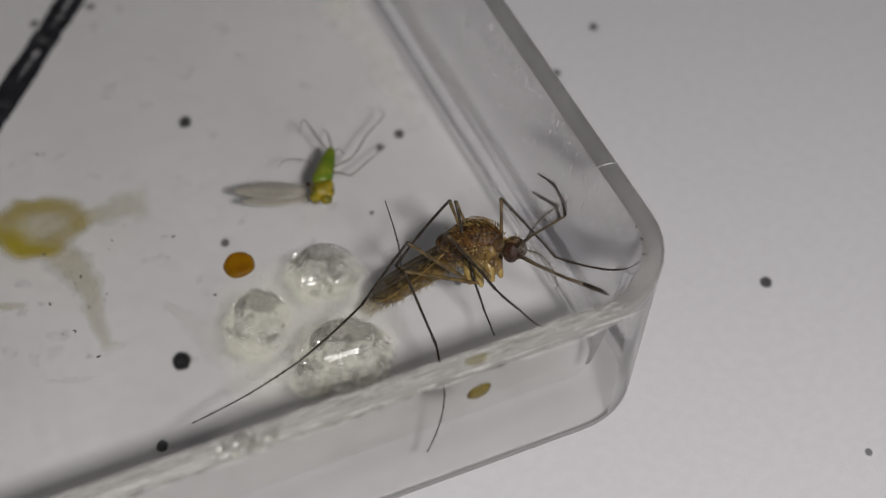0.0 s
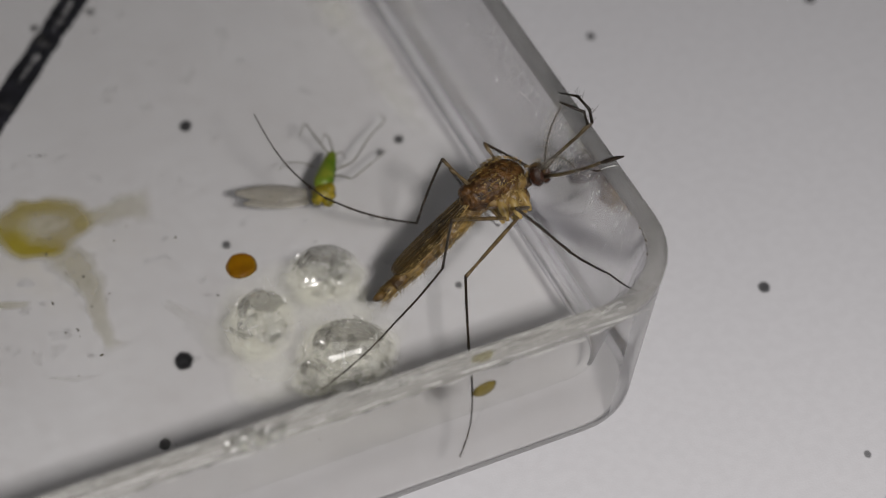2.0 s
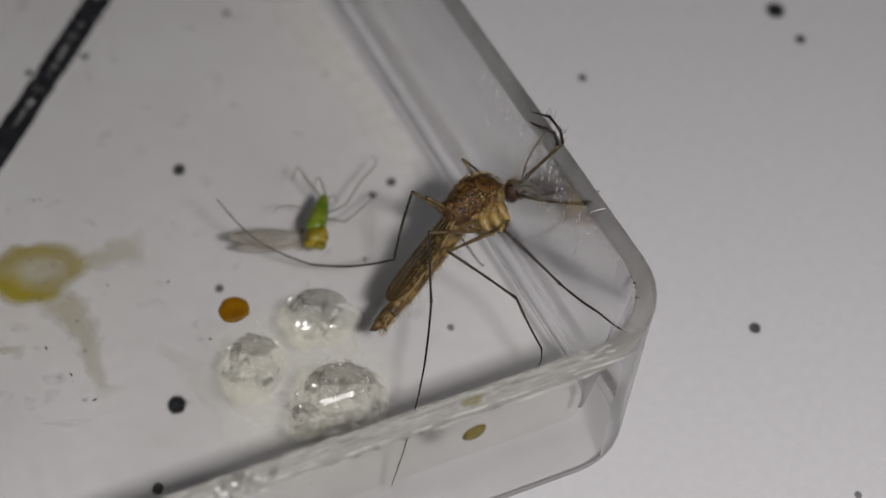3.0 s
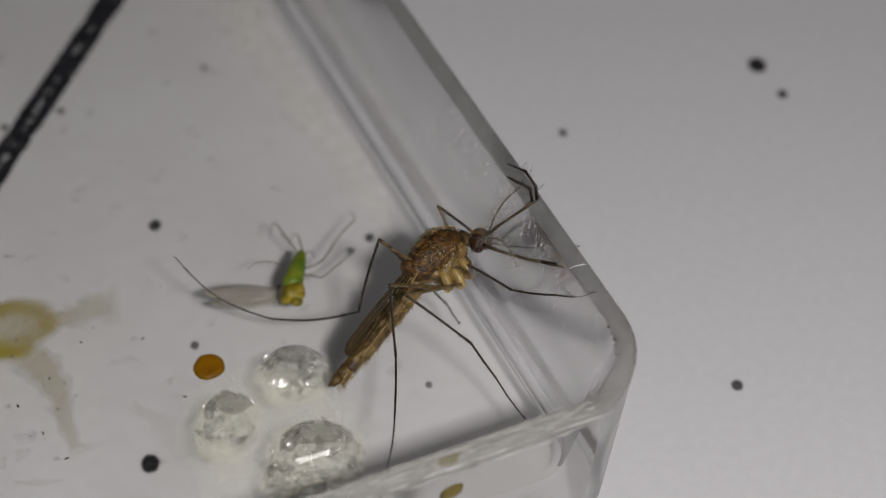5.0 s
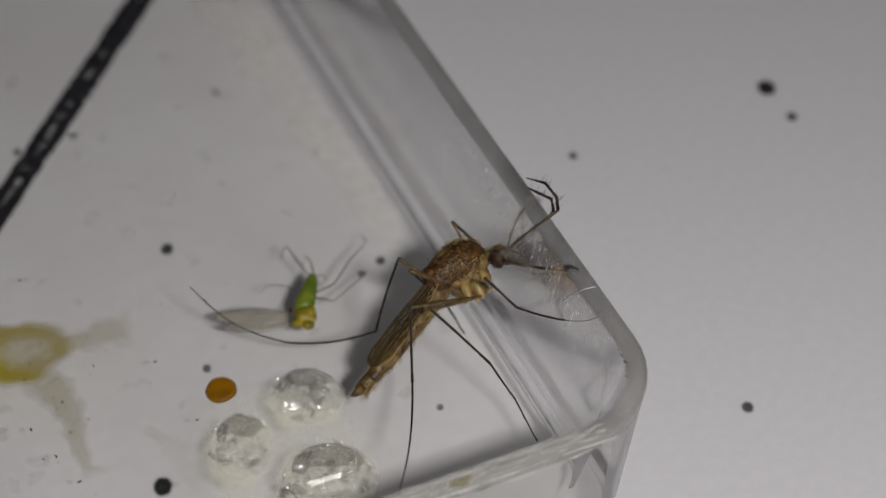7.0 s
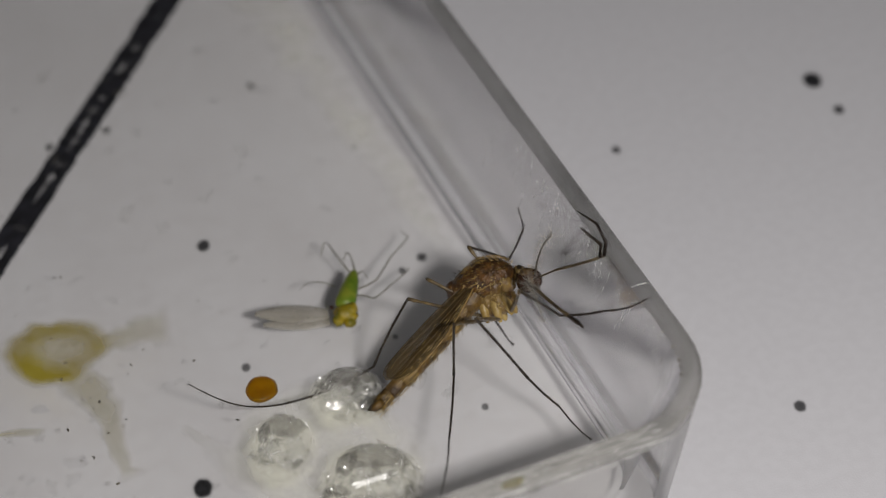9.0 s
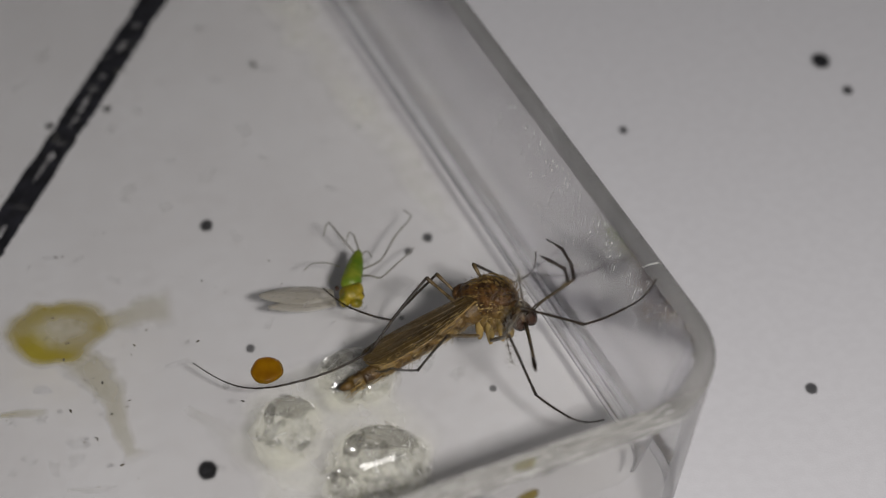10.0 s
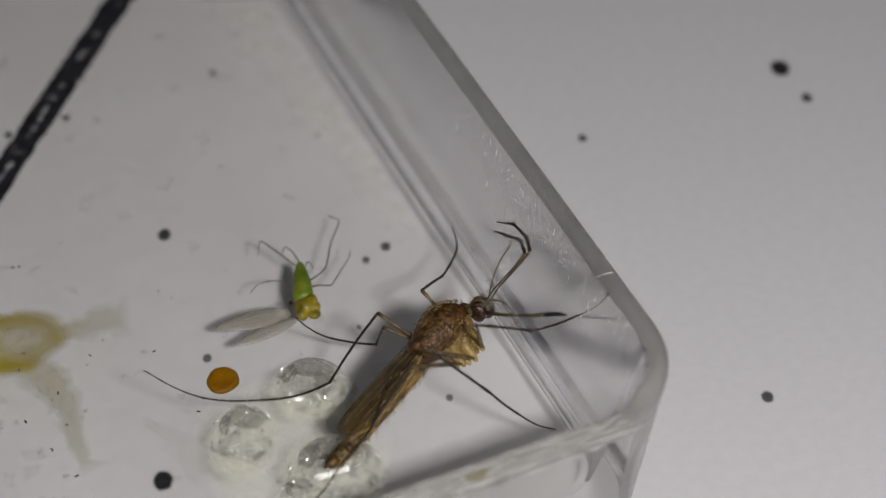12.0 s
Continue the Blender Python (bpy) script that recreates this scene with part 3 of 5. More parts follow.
# ---- drops and stains on the floor of the tray ----
def gel_drop(x, y, rx, ry, turn, h, seed, facet=None):
    """A clear dome with crumpled skins that paint its near half bright and its far half dark, and glinting folds."""
    ob = thing("gel_drop", "clear glossy wrinkled gel drop on tray floor", "drop", None, "gel drops")
    rnd = random.Random(int(seed) + 50)
    c, s = math.cos(radians(turn)), math.sin(radians(turn))

    def on(u, v, lift=0.0, deep=1.0):
        g = min(math.hypot(u, v), 0.985)
        z = FLOOR_Z + 0.012 + h * math.sqrt(1 - g * g) * deep
        p = Vector((x + u * rx * c - v * ry * s, y + u * rx * s + v * ry * c, z))
        up = p.z - FLOOR_Z
        p.z += up * (0.10 * noise.noise(p * 1.3) + 0.05 * noise.noise(p * 3.7 + Vector((seed, 0, 0)))) + lift
        return p

    bm = bmesh.new()
    ring_tube(bm, [[on(math.cos(a) * g, math.sin(a) * g) for a in (k * math.tau / 56 for k in range(56))]
                   for g in (0.985, 0.96, 0.92, 0.86, 0.78, 0.68, 0.56, 0.42, 0.26, 0.1)], False)
    part("dome", bm, GEL, ob).visible_shadow = False

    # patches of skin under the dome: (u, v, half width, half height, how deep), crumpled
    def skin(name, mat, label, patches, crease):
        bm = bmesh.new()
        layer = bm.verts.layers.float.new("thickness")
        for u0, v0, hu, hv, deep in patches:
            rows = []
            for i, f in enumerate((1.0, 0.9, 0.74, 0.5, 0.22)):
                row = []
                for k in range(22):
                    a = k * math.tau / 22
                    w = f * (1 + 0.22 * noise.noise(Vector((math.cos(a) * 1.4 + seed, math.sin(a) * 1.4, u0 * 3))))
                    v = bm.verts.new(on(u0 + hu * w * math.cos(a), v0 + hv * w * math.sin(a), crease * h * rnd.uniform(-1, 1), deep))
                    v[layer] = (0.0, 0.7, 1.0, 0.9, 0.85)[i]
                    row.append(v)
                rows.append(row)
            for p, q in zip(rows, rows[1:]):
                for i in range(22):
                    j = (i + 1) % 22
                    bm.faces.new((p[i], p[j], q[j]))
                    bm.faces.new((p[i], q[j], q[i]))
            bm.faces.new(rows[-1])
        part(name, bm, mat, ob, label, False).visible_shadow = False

    # grey skin paints the far half's shade, milky skin the near half's brightness
    skin("shaded_skin", GEL_SHADE, "grey skin painting the gel's dark far half", ((0.03, 0.38, 0.74, 0.44, 0.97), (-0.55, 0.2, 0.2, 0.4, 0.92)), 0.006)
    skin("fold", FOLD, "crumpled milky skin painting the gel's bright near half", ((0.0, -0.34, 0.72, 0.46, 0.84), (-0.45, -0.1, 0.3, 0.4, 0.88), (0.45, -0.25, 0.36, 0.4, 0.86)), 0.045)
    bm = bmesh.new()
    layer = bm.verts.layers.float.new("thickness")
    for k in range(30):
        a, g = rnd.uniform(0, math.tau), 0.3 + 0.62 * rnd.random()
        u, v = math.cos(a) * g, math.sin(a) * g
        du, dv = rnd.gauss(0, 0.10) + 0.07, rnd.gauss(0, 0.13) + 0.03
        w, deep = rnd.uniform(0.012, 0.04), rnd.uniform(0.4, 1.0)
        n = math.hypot(du, dv) + 1e-6
        rows = []
        for i in range(5):
            f, row = i / 4, []
            for e in (-1, 0, 1):
                q = e * w * math.sin(math.pi * (i + 0.4) / 4.8)
                p = bm.verts.new(on(u + du * f - dv / n * q + 0.05 * math.sin(3 * f), v + dv * f + du / n * q, 0.010 + (0.02 if e == 0 else 0)))
                p[layer] = deep * (1.0 if e == 0 else 0.2) * (1 if 0 < i < 4 else 0.2)
                row.append(p)
            rows.append(row)
        for p, q in zip(rows, rows[1:]):
            for i in (0, 1):
                bm.faces.new((p[i], p[i + 1], q[i + 1], q[i]))
    tagged(part("wrinkle_skin", bm, WRINKLE, ob, "white wrinkles in the gel"), kind="stuff")
    # creased scraps of skin, tilted every way
    bm = bmesh.new()
    for k in range(34):
        a, g = rnd.uniform(0, math.tau), 0.94 * math.sqrt(rnd.random())
        p = on(math.cos(a) * g, math.sin(a) * g, 0.0, rnd.uniform(0.86, 0.99))
        out = Vector((p.x - x, p.y - y, 0.9 * h)).normalized()
        tilt = (out + 0.55 * Vector((rnd.gauss(0, 1), rnd.gauss(0, 1), rnd.gauss(0, 0.4)))).normalized().to_track_quat("Z", "Y")
        size, long, n = rnd.uniform(0.05, 0.13) * rx, rnd.uniform(1.0, 2.6), rnd.choice((4, 5, 6))
        rim = [bm.verts.new(p + tilt @ Vector((math.cos(q) * size * long * rnd.uniform(0.7, 1.2), math.sin(q) * size * rnd.uniform(0.7, 1.2), 0))) for q in (i * math.tau / n for i in range(n))]
        top = bm.verts.new(p + tilt @ Vector((0, 0, size * 0.12)))
        for i in range(n):
            bm.faces.new((rim[i], rim[(i + 1) % n], top))
    tagged(part("crease", bm, CREASE, ob, "glassy creases in the gel", False), kind="stuff").visible_shadow = False
    # small smooth facets of the skin, added and turned to mirror the lamp as glints
    bm = bmesh.new()
    turned = Vector((-0.12, -0.64, 0.756)).to_track_quat("Z", "Y")
    spots = [(rnd.uniform(-0.85, 0.85), rnd.uniform(-0.8, 0.8), rnd.uniform(0.03, 0.07)) for _ in range(6)]
    spots += [(0.9 * math.cos(a), 0.9 * math.sin(a), rnd.uniform(0.04, 0.07)) for a in (rnd.uniform(0, math.tau) for _ in range(3))]
    for u, v, r in spots:
        q = turned @ Euler((rnd.gauss(0, 0.05), rnd.gauss(0, 0.05), rnd.uniform(0, 3))).to_quaternion()
        m = Matrix.Translation(on(u, v, 0.03)) @ q.to_matrix().to_4x4() @ Matrix.Diagonal((r * rnd.uniform(0.8, 1.8), r, 0.006, 1))
        bmesh.ops.create_uvsphere(bm, u_segments=10, v_segments=6, radius=1, matrix=m)
    tagged(part("glint_facet", bm, GLINT, ob, "smooth facets set on the skin to glint"), kind="stuff")
    if facet:
        bm = bmesh.new()
        layer = bm.verts.layers.float.new("thickness")
        u, v, hu, hv, lean = facet
        m = Matrix.Translation(on(u, v, 0.04)) @ turned.to_matrix().to_4x4() @ Matrix.Rotation(radians(lean), 4, "Z")
        rows = []
        for f, z, d in ((1.0, -0.010, 0.0), (0.92, -0.002, 0.55), (0.78, 0.0, 1.0), (0.4, 0.002, 0.9)):
            row = []
            for a in (k * math.tau / 32 for k in range(32)):
                w = 1 + 0.28 * noise.noise(Vector((2 * math.cos(a), 2 * math.sin(a), seed)))
                row.append(bm.verts.new(m @ Vector((hu * f * w * math.copysign(abs(math.cos(a)) ** 0.5, math.cos(a)), hv * f * w * math.copysign(abs(math.sin(a)) ** 0.6, math.sin(a)), z))))
                row[-1][layer] = d
            rows.append(row)
        for p, q in zip(rows, rows[1:]):
            for i in range(32):
                bm.faces.new((p[i], p[(i + 1) % 32], q[(i + 1) % 32], q[i]))
        bm.faces.new(rows[-1])
        part("bright_facet", bm, FACET, ob, "broad shiny facet of the skin").visible_shadow = False
    bm = bmesh.new()
    dried_skin(bm, blob_outline(x, y, rx * 1.16, ry * 1.16, turn, 0.10, 48, seed + 2), FLOOR_Z + 0.005)
    part("dried_edge", bm, MILK, ob, "milky dried edge", False)
    return ob


gel_drop(-8.38, 8.80, 1.17, 1.16, -24, 0.74, 1.0)
gel_drop(-10.98, 7.66, 1.00, 1.32, -24, 0.78, 5.0, (-0.3, -0.05, 0.20, 0.05, 30))
gel_drop(-8.98, 5.36, 1.48, 1.44, -24, 0.85, 9.0, (-0.05, -0.42, 0.64, 0.15, 6))
gel_drop(-10.25, 5.05, 0.58, 0.72, -24, 0.45, 13.0)


def small_drop(name, label, x, y, z, rx, ry, h, mat, m=None):
    bm = bmesh.new()
    puddle(bm, blob_outline(0, 0, rx, ry, 0, 0.05, 30, x), h, 0.5, 6, 0)
    ob = tagged(part(name, bm, mat), label, "drop")
    ob.matrix_world = at(x, y, z) @ (m or Matrix())
    return ob


amber = small_drop("amber_drop", "round amber dried drop on tray floor", -10.68, 10.30, FLOOR_Z + 0.004, 0.50, 0.56, 0.15, AMBER, pose(0, 0, 0, 0, 0, -24))
amber.visible_shadow = False
small_drop("olive_drop", "small olive oval drop stuck to tray wall", -6.92, 0.155, 4.6, 0.37, 0.31, 0.12, OLIVE, pose(0, 0, 0, 97, 0, 0) @ pose(0, 0, 0, 0, 0, 25))


def smear(bm, path, widths, seed, z, taper=0.5, ragged=1.0):
    """A dried smear along a path, thin at its edges and ends."""
    layer = bm.verts.layers.float.get("thickness") or bm.verts.layers.float.new("thickness")
    n, rows = 10, []
    total = n * (len(path) - 1)
    for k in range(total + 1):
        i = min(k // n, len(path) - 2)
        f = k / n - i
        p = Vector(path[i]).lerp(Vector(path[i + 1]), f)
        g = Vector(path[min(i + 2, len(path) - 1)]) - Vector(path[max(i - 1, 0)])
        d = g.normalized()
        w = widths[i] * (1 - f) + widths[i + 1] * f
        ends = min(1, (total - k) / total * 6) * min(1, 0.4 + k / total * 6)
        row = []
        for e, q in ((-1, 0), (-0.76, 0.35), (-0.42, 0.9), (0, 1), (0.42, 0.9), (0.76, 0.35), (1, 0)):
            s = e * w * (1 + ragged * (0.8 * noise.noise(Vector((p.x * 1.7 + e, p.y * 1.7, seed))) + 0.25 * noise.noise(Vector((p.x * 5, p.y * 5, seed + e)))))
            v = bm.verts.new((p.x - d.y * s, p.y + d.x * s, z))
            v[layer] = q * ends * (1 - taper * k / total)
            row.append(v)
        rows.append(row)
    for a, b in zip(rows, rows[1:]):
        for i in range(6):
            bm.faces.new((a[i], a[i + 1], b[i + 1], b[i]))


def stain(name, label, smears, blot=None):
    ob = thing(name, label, "stain")
    for k, (nm, path, widths, seed) in enumerate(smears):
        bm = bmesh.new()
        smear(bm, path, [1.15 * w for w in widths], seed, FLOOR_Z + 0.004 + 0.003 * k, 0.5, 0.6)
        part(nm, bm, SMEAR if nm == "smear" else TRAIL, ob, "", False).visible_shadow = False
    if blot:
        nm, mat, outline, depths = blot
        bm = bmesh.new()
        dried_skin(bm, outline, FLOOR_Z + 0.016, depths)
        part(nm, bm, mat, ob, "", False).visible_shadow = False
    return ob


stain("yellow_stain", "dried yellow translucent splash with grey smears", [
    ("smear", ((-14.7, 14.2), (-13.9, 14.25), (-13.1, 14.2), (-12.35, 13.9)), (0.42, 0.52, 0.72, 0.85), 2.0),
    ("smear", ((-15.7, 13.4), (-15.45, 12.2), (-15.3, 11.2), (-15.45, 10.0), (-15.5, 9.0), (-15.3, 8.5)), (0.75, 0.62, 0.44, 0.32, 0.22, 0.5), 6.0)],
    ("blot", STAIN, blob_outline(-16.05, 14.52, 1.76, 1.52, -25, 0.15, 70, 4.0, 2.0),
     ((1.0, 0.0), (0.91, 0.25), (0.82, 0.7), (0.70, 1.0), (0.56, 0.95), (0.42, 0.8), (0.28, 0.62), (0.12, 0.5))))
stain("grey_stain", "small faint grey dried smear", [("smear", ((-18.7, 11.9), (-17.9, 11.65), (-17.2, 11.4)), (0.10, 0.2, 0.12), 8.0)])
stain("dried_film", "thin milky dried film round the gel drops", [], ("skin", MILK, blob_outline(-9.9, 7.0, 3.1, 3.1, -24, 0.16, 60, 3.0), ((1.0, 0.0), (0.9, 0.3), (0.8, 0.7), (0.65, 1.0), (0.3, 1.0))))
stain("dried_trail", "faint dried liquid trails on tray floor", [
    ("trail", ((-13.4, 9.9), (-12.7, 8.4), (-12.3, 6.6)), (0.16, 0.42, 0.5), 3.0),
    ("trail", ((-17.6, 8.3), (-16.8, 7.9), (-16.1, 7.8)), (0.05, 0.12, 0.05), 4.0)])
for k, (x, n) in enumerate(((-30, 7), (-24, 6), (-18.5, 5), (-14, 5), (-9.5, 4), (-6.2, 3.5))):
    bm = bmesh.new()
    for y in (0.20, 0.42):
        smear(bm, ((x, y), (x + n * 0.5, y + 0.01), (x + n, y)), (0.15, 0.16, 0.15), 11.0 + k + y, TRAY_H + 0.004 + 0.001 * k, 0.1, 0.25)
    part("pale_patch", bm, HAZE, tray, "milky film along the rim", False)
bm = bmesh.new()
smear(bm, ((-3.1, 13.5), (-3.0, 18), (-3.4, 23), (-3.6, 28), (-4.4, 33)), (0.5, 0.8, 1.0, 1.3, 1.4), 21.0, FLOOR_Z + 0.005, 0.0)
tagged(part("dried_haze", bm, PALEFILM, None, "", False), "pale yellowish dried film beside the tray wall", "stain").visible_shadow = False
bm = bmesh.new()
for k, (x, y, r) in enumerate(((-14.45, 0.05, 0.20), (-14.2, 0.20, 0.26), (-14.05, -0.08, 0.22), (-13.8, 0.16, 0.32), (-13.6, -0.06, 0.28), (-13.35, 0.14, 0.24), (-13.15, -0.02, 0.30), (-12.9, 0.12, 0.17))):
    egg(bm, (x, y, TRAY_H - 0.01 - 0.25 * max(0.0, 0.05 - y)), (r * 0.8, r * 0.7, r * 0.62), 18, 12, 0.45, 5 + k)
glue = tagged(part("glue_lump", bm, GLUE), "clear lumpy dried glue on tray rim", "glue")
bm = bmesh.new()
rnd = random.Random(91)
turned = Vector((-0.10, -0.64, 0.76)).to_track_quat("Z", "Y")
# facets added and tilted to mirror the lamp, for glints on the glue
for k in range(20):
    x, y = rnd.uniform(-14.5, -12.9), rnd.uniform(-0.15, 0.3)
    q = turned @ Euler((rnd.gauss(0, 0.05), rnd.gauss(0, 0.05), rnd.uniform(0, 3))).to_quaternion()
    r = rnd.uniform(0.028, 0.068)
    m = Matrix.Translation((x, y, TRAY_H + 0.12 - 0.4 * max(0.0, 0.05 - y))) @ q.to_matrix().to_4x4() @ Matrix.Diagonal((r * rnd.uniform(0.8, 1.8), r, 0.006, 1))
    bmesh.ops.create_uvsphere(bm, u_segments=10, v_segments=6, radius=1, matrix=m)
tagged(part("glint_facet", bm, GLINT, glue, "small facets set on the glue to glint"), kind="stuff")


# ---- the dead green midge ----
midge_wings = []


def midge():
    ob = thing("green_midge", "dead green and yellow midge with pale wings on tray floor", "insect")
    bm = bmesh.new()
    egg(bm, (0.06, 0.08, 0.30), (0.38, 0.34, 0.30), 24, 16, 0.30, 3.1)
    egg(bm, (0.20, -0.06, 0.28), (0.28, 0.26, 0.25), 20, 12, 0.3, 4.2)
    egg(bm, (-0.14, -0.06, 0.24), (0.24, 0.22, 0.20), 16, 10, 0.3, 4.2)
    egg(bm, (0.36, 0.22, 0.30), (0.18, 0.22, 0.2), 14, 10, 0.3, 4.2)
    part("thorax", bm, YELLOW, ob, "yellow mottled thorax")
    bm = bmesh.new()
    ring_tube(bm, [[(0.10 + 0.82 * t + math.cos(a) * r, 0.30 + 1.50 * t - 0.45 * math.cos(a) * r, 0.34 + math.sin(a) * r * 0.85) for a in (q * math.tau / 16 for q in range(16))]
                   for t, r in ((0, 0.22), (0.08, 0.29), (0.2, 0.31), (0.24, 0.295), (0.38, 0.29), (0.42, 0.27), (0.55, 0.255), (0.59, 0.235), (0.72, 0.21), (0.76, 0.19), (0.88, 0.14), (0.96, 0.09), (1.0, 0.03))])
    part("abdomen", bm, GREEN, ob, "green tapering abdomen")
    bm = bmesh.new()
    egg(bm, (0.10, -0.32, 0.24), (0.20, 0.17, 0.16), 14, 9, 0.3, 5)
    head = part("head", bm, YELLOW, ob)
    for x, y in ((0.36, -0.12), (-0.28, 0.42)):
        bm = bmesh.new()
        egg(bm, (x, y, 0.34), (0.075, 0.10, 0.08), 10, 7)
        part("eye", bm, EYE, head, "small dark eye")
    for turn, lift, size, rx, ry in ((-29, 0.10, 1.0, -0.30, 0.46), (-15, 0.02, 0.72, -0.42, 0.12)):
        bm = bmesh.new()
        rows = []
        for k in range(17):
            t = k / 16
            w = size * 0.40 * math.sin(math.pi * min(t * 0.84 + 0.12, 0.985)) ** 0.75
            c = -2.35 * size ** 0.3 * t
            z = lift + 0.12 * t
            mid = 0.04 * math.sin(9 * t)
            rows.append([(c, -w, z), (c, 0.1 * w, z + 0.03 + mid), (c, w, z), (c, w, z + 0.012), (c, 0.1 * w, z + 0.042 + mid), (c, -w, z + 0.012)])
        ring_tube(bm, rows)
        bmesh.ops.transform(bm, verts=bm.verts, matrix=Matrix.Translation((rx, ry, 0)) @ Matrix.Rotation(radians(turn), 4, "Z"))
        wing = part("wing", bm, PALEWING, ob, "pale translucent wing")
        midge_wings.append(wing)
        for off, thick, reach in ((0.06, 0.020, 0.92), (-0.22, 0.012, 0.85), (0.26, 0.012, 0.75)):
            bm = bmesh.new()
            tube(bm, [(-0.05 - 2.3 * f * reach, off * math.sin(math.pi * (0.25 + 0.6 * f)) * size, lift + 0.06 + 0.12 * f) for f in (0, 0.25, 0.5, 0.75, 1)], [thick, thick, thick * 0.9, thick * 0.7, thick * 0.4], 5)
            bmesh.ops.transform(bm, verts=bm.verts, matrix=Matrix.Translation((rx, ry, 0)) @ Matrix.Rotation(radians(turn), 4, "Z"))
            part("vein", bm, PALEVEIN, wing)
    for path, thick in ((((0.45, 0.90), (1.40, 0.92), (2.17, 1.90), (2.95, 2.55), (3.07, 2.77), (3.01, 3.36)), 0.030),
                        (((0.45, 0.72), (0.82, 0.47), (1.12, 0.23), (1.91, 0.79), (2.42, 1.13), (2.72, 1.57)), 0.030),
                        (((0.74, 1.80), (0.52, 2.58), (0.43, 3.32), (0.31, 3.29), (0.15, 3.10)), 0.028), (((0.93, 1.80), (0.97, 2.40), (0.89, 2.70), (0.76, 2.58)), 0.026),
                        (((0.90, 1.50), (1.06, 1.57), (1.19, 1.63), (1.28, 1.56)), 0.024), (((0.10, 1.30), (-0.17, 1.44), (-0.46, 1.65), (-0.71, 1.76), (-0.96, 1.80)), 0.020)):
        bm = bmesh.new()
        n = len(path)
        pts = [Vector((x, y, 0.32 - 0.28 * k / (n - 1) + (0.22 if 0 < k < n - 1 else 0))) for k, (x, y) in enumerate(path)]
        fine = [p.lerp(q, f) for p, q in zip(pts, pts[1:]) for f in (0, 0.33, 0.67)] + [pts[-1]]
        for i in range(1, len(fine) - 1):
            fine[i] = fine[i] * 0.6 + (fine[i - 1] + fine[i + 1]) * 0.2
        tube(bm, fine, [thick * (1 - 0.5 * k / (len(fine) - 1)) for k in range(len(fine))], 6)
        part("leg", bm, PALELEG, ob, "thin greyish leg")
    return ob


green_midge = midge()
green_midge.matrix_world = at(-7.26, 11.92, FLOOR_Z)


# ---- the mosquito ----
LEGS = {"front": (2.4, 2.35, 1.75, 1.7), "middle": (2.7, 2.5, 1.7, 1.7), "hind": (2.8, 2.75, 3.0, 3.6)}
HIPS = {"front": (0.55, 0.25, -1.08), "middle": (0.15, 0.30, -1.2), "hind": (-0.25, 0.28, -1.1)}
NECK = 1.42


def bristles(bm, n, centre, radii, length, thick, seed, top=-0.2):
    rnd = random.Random(seed)
    c = Vector(centre)
    while n:
        d = Vector((rnd.gauss(0, 1), rnd.gauss(0, 1), rnd.gauss(0, 1))).normalized()
        if d.z < top:
            continue
        p = c + Vector((d.x * radii[0], d.y * radii[1], d.z * radii[2])) * 0.98
        q = p + (d + Vector((-0.35, 0, 0.1)) + 0.25 * Vector((rnd.random() - 0.5, rnd.random() - 0.5, rnd.random() - 0.5))).normalized() * length * rnd.uniform(0.5, 1.1)
        tube(bm, [p, (p + q) / 2, q], [thick, thick * 0.8, thick * 0.25], 4)
        n -= 1


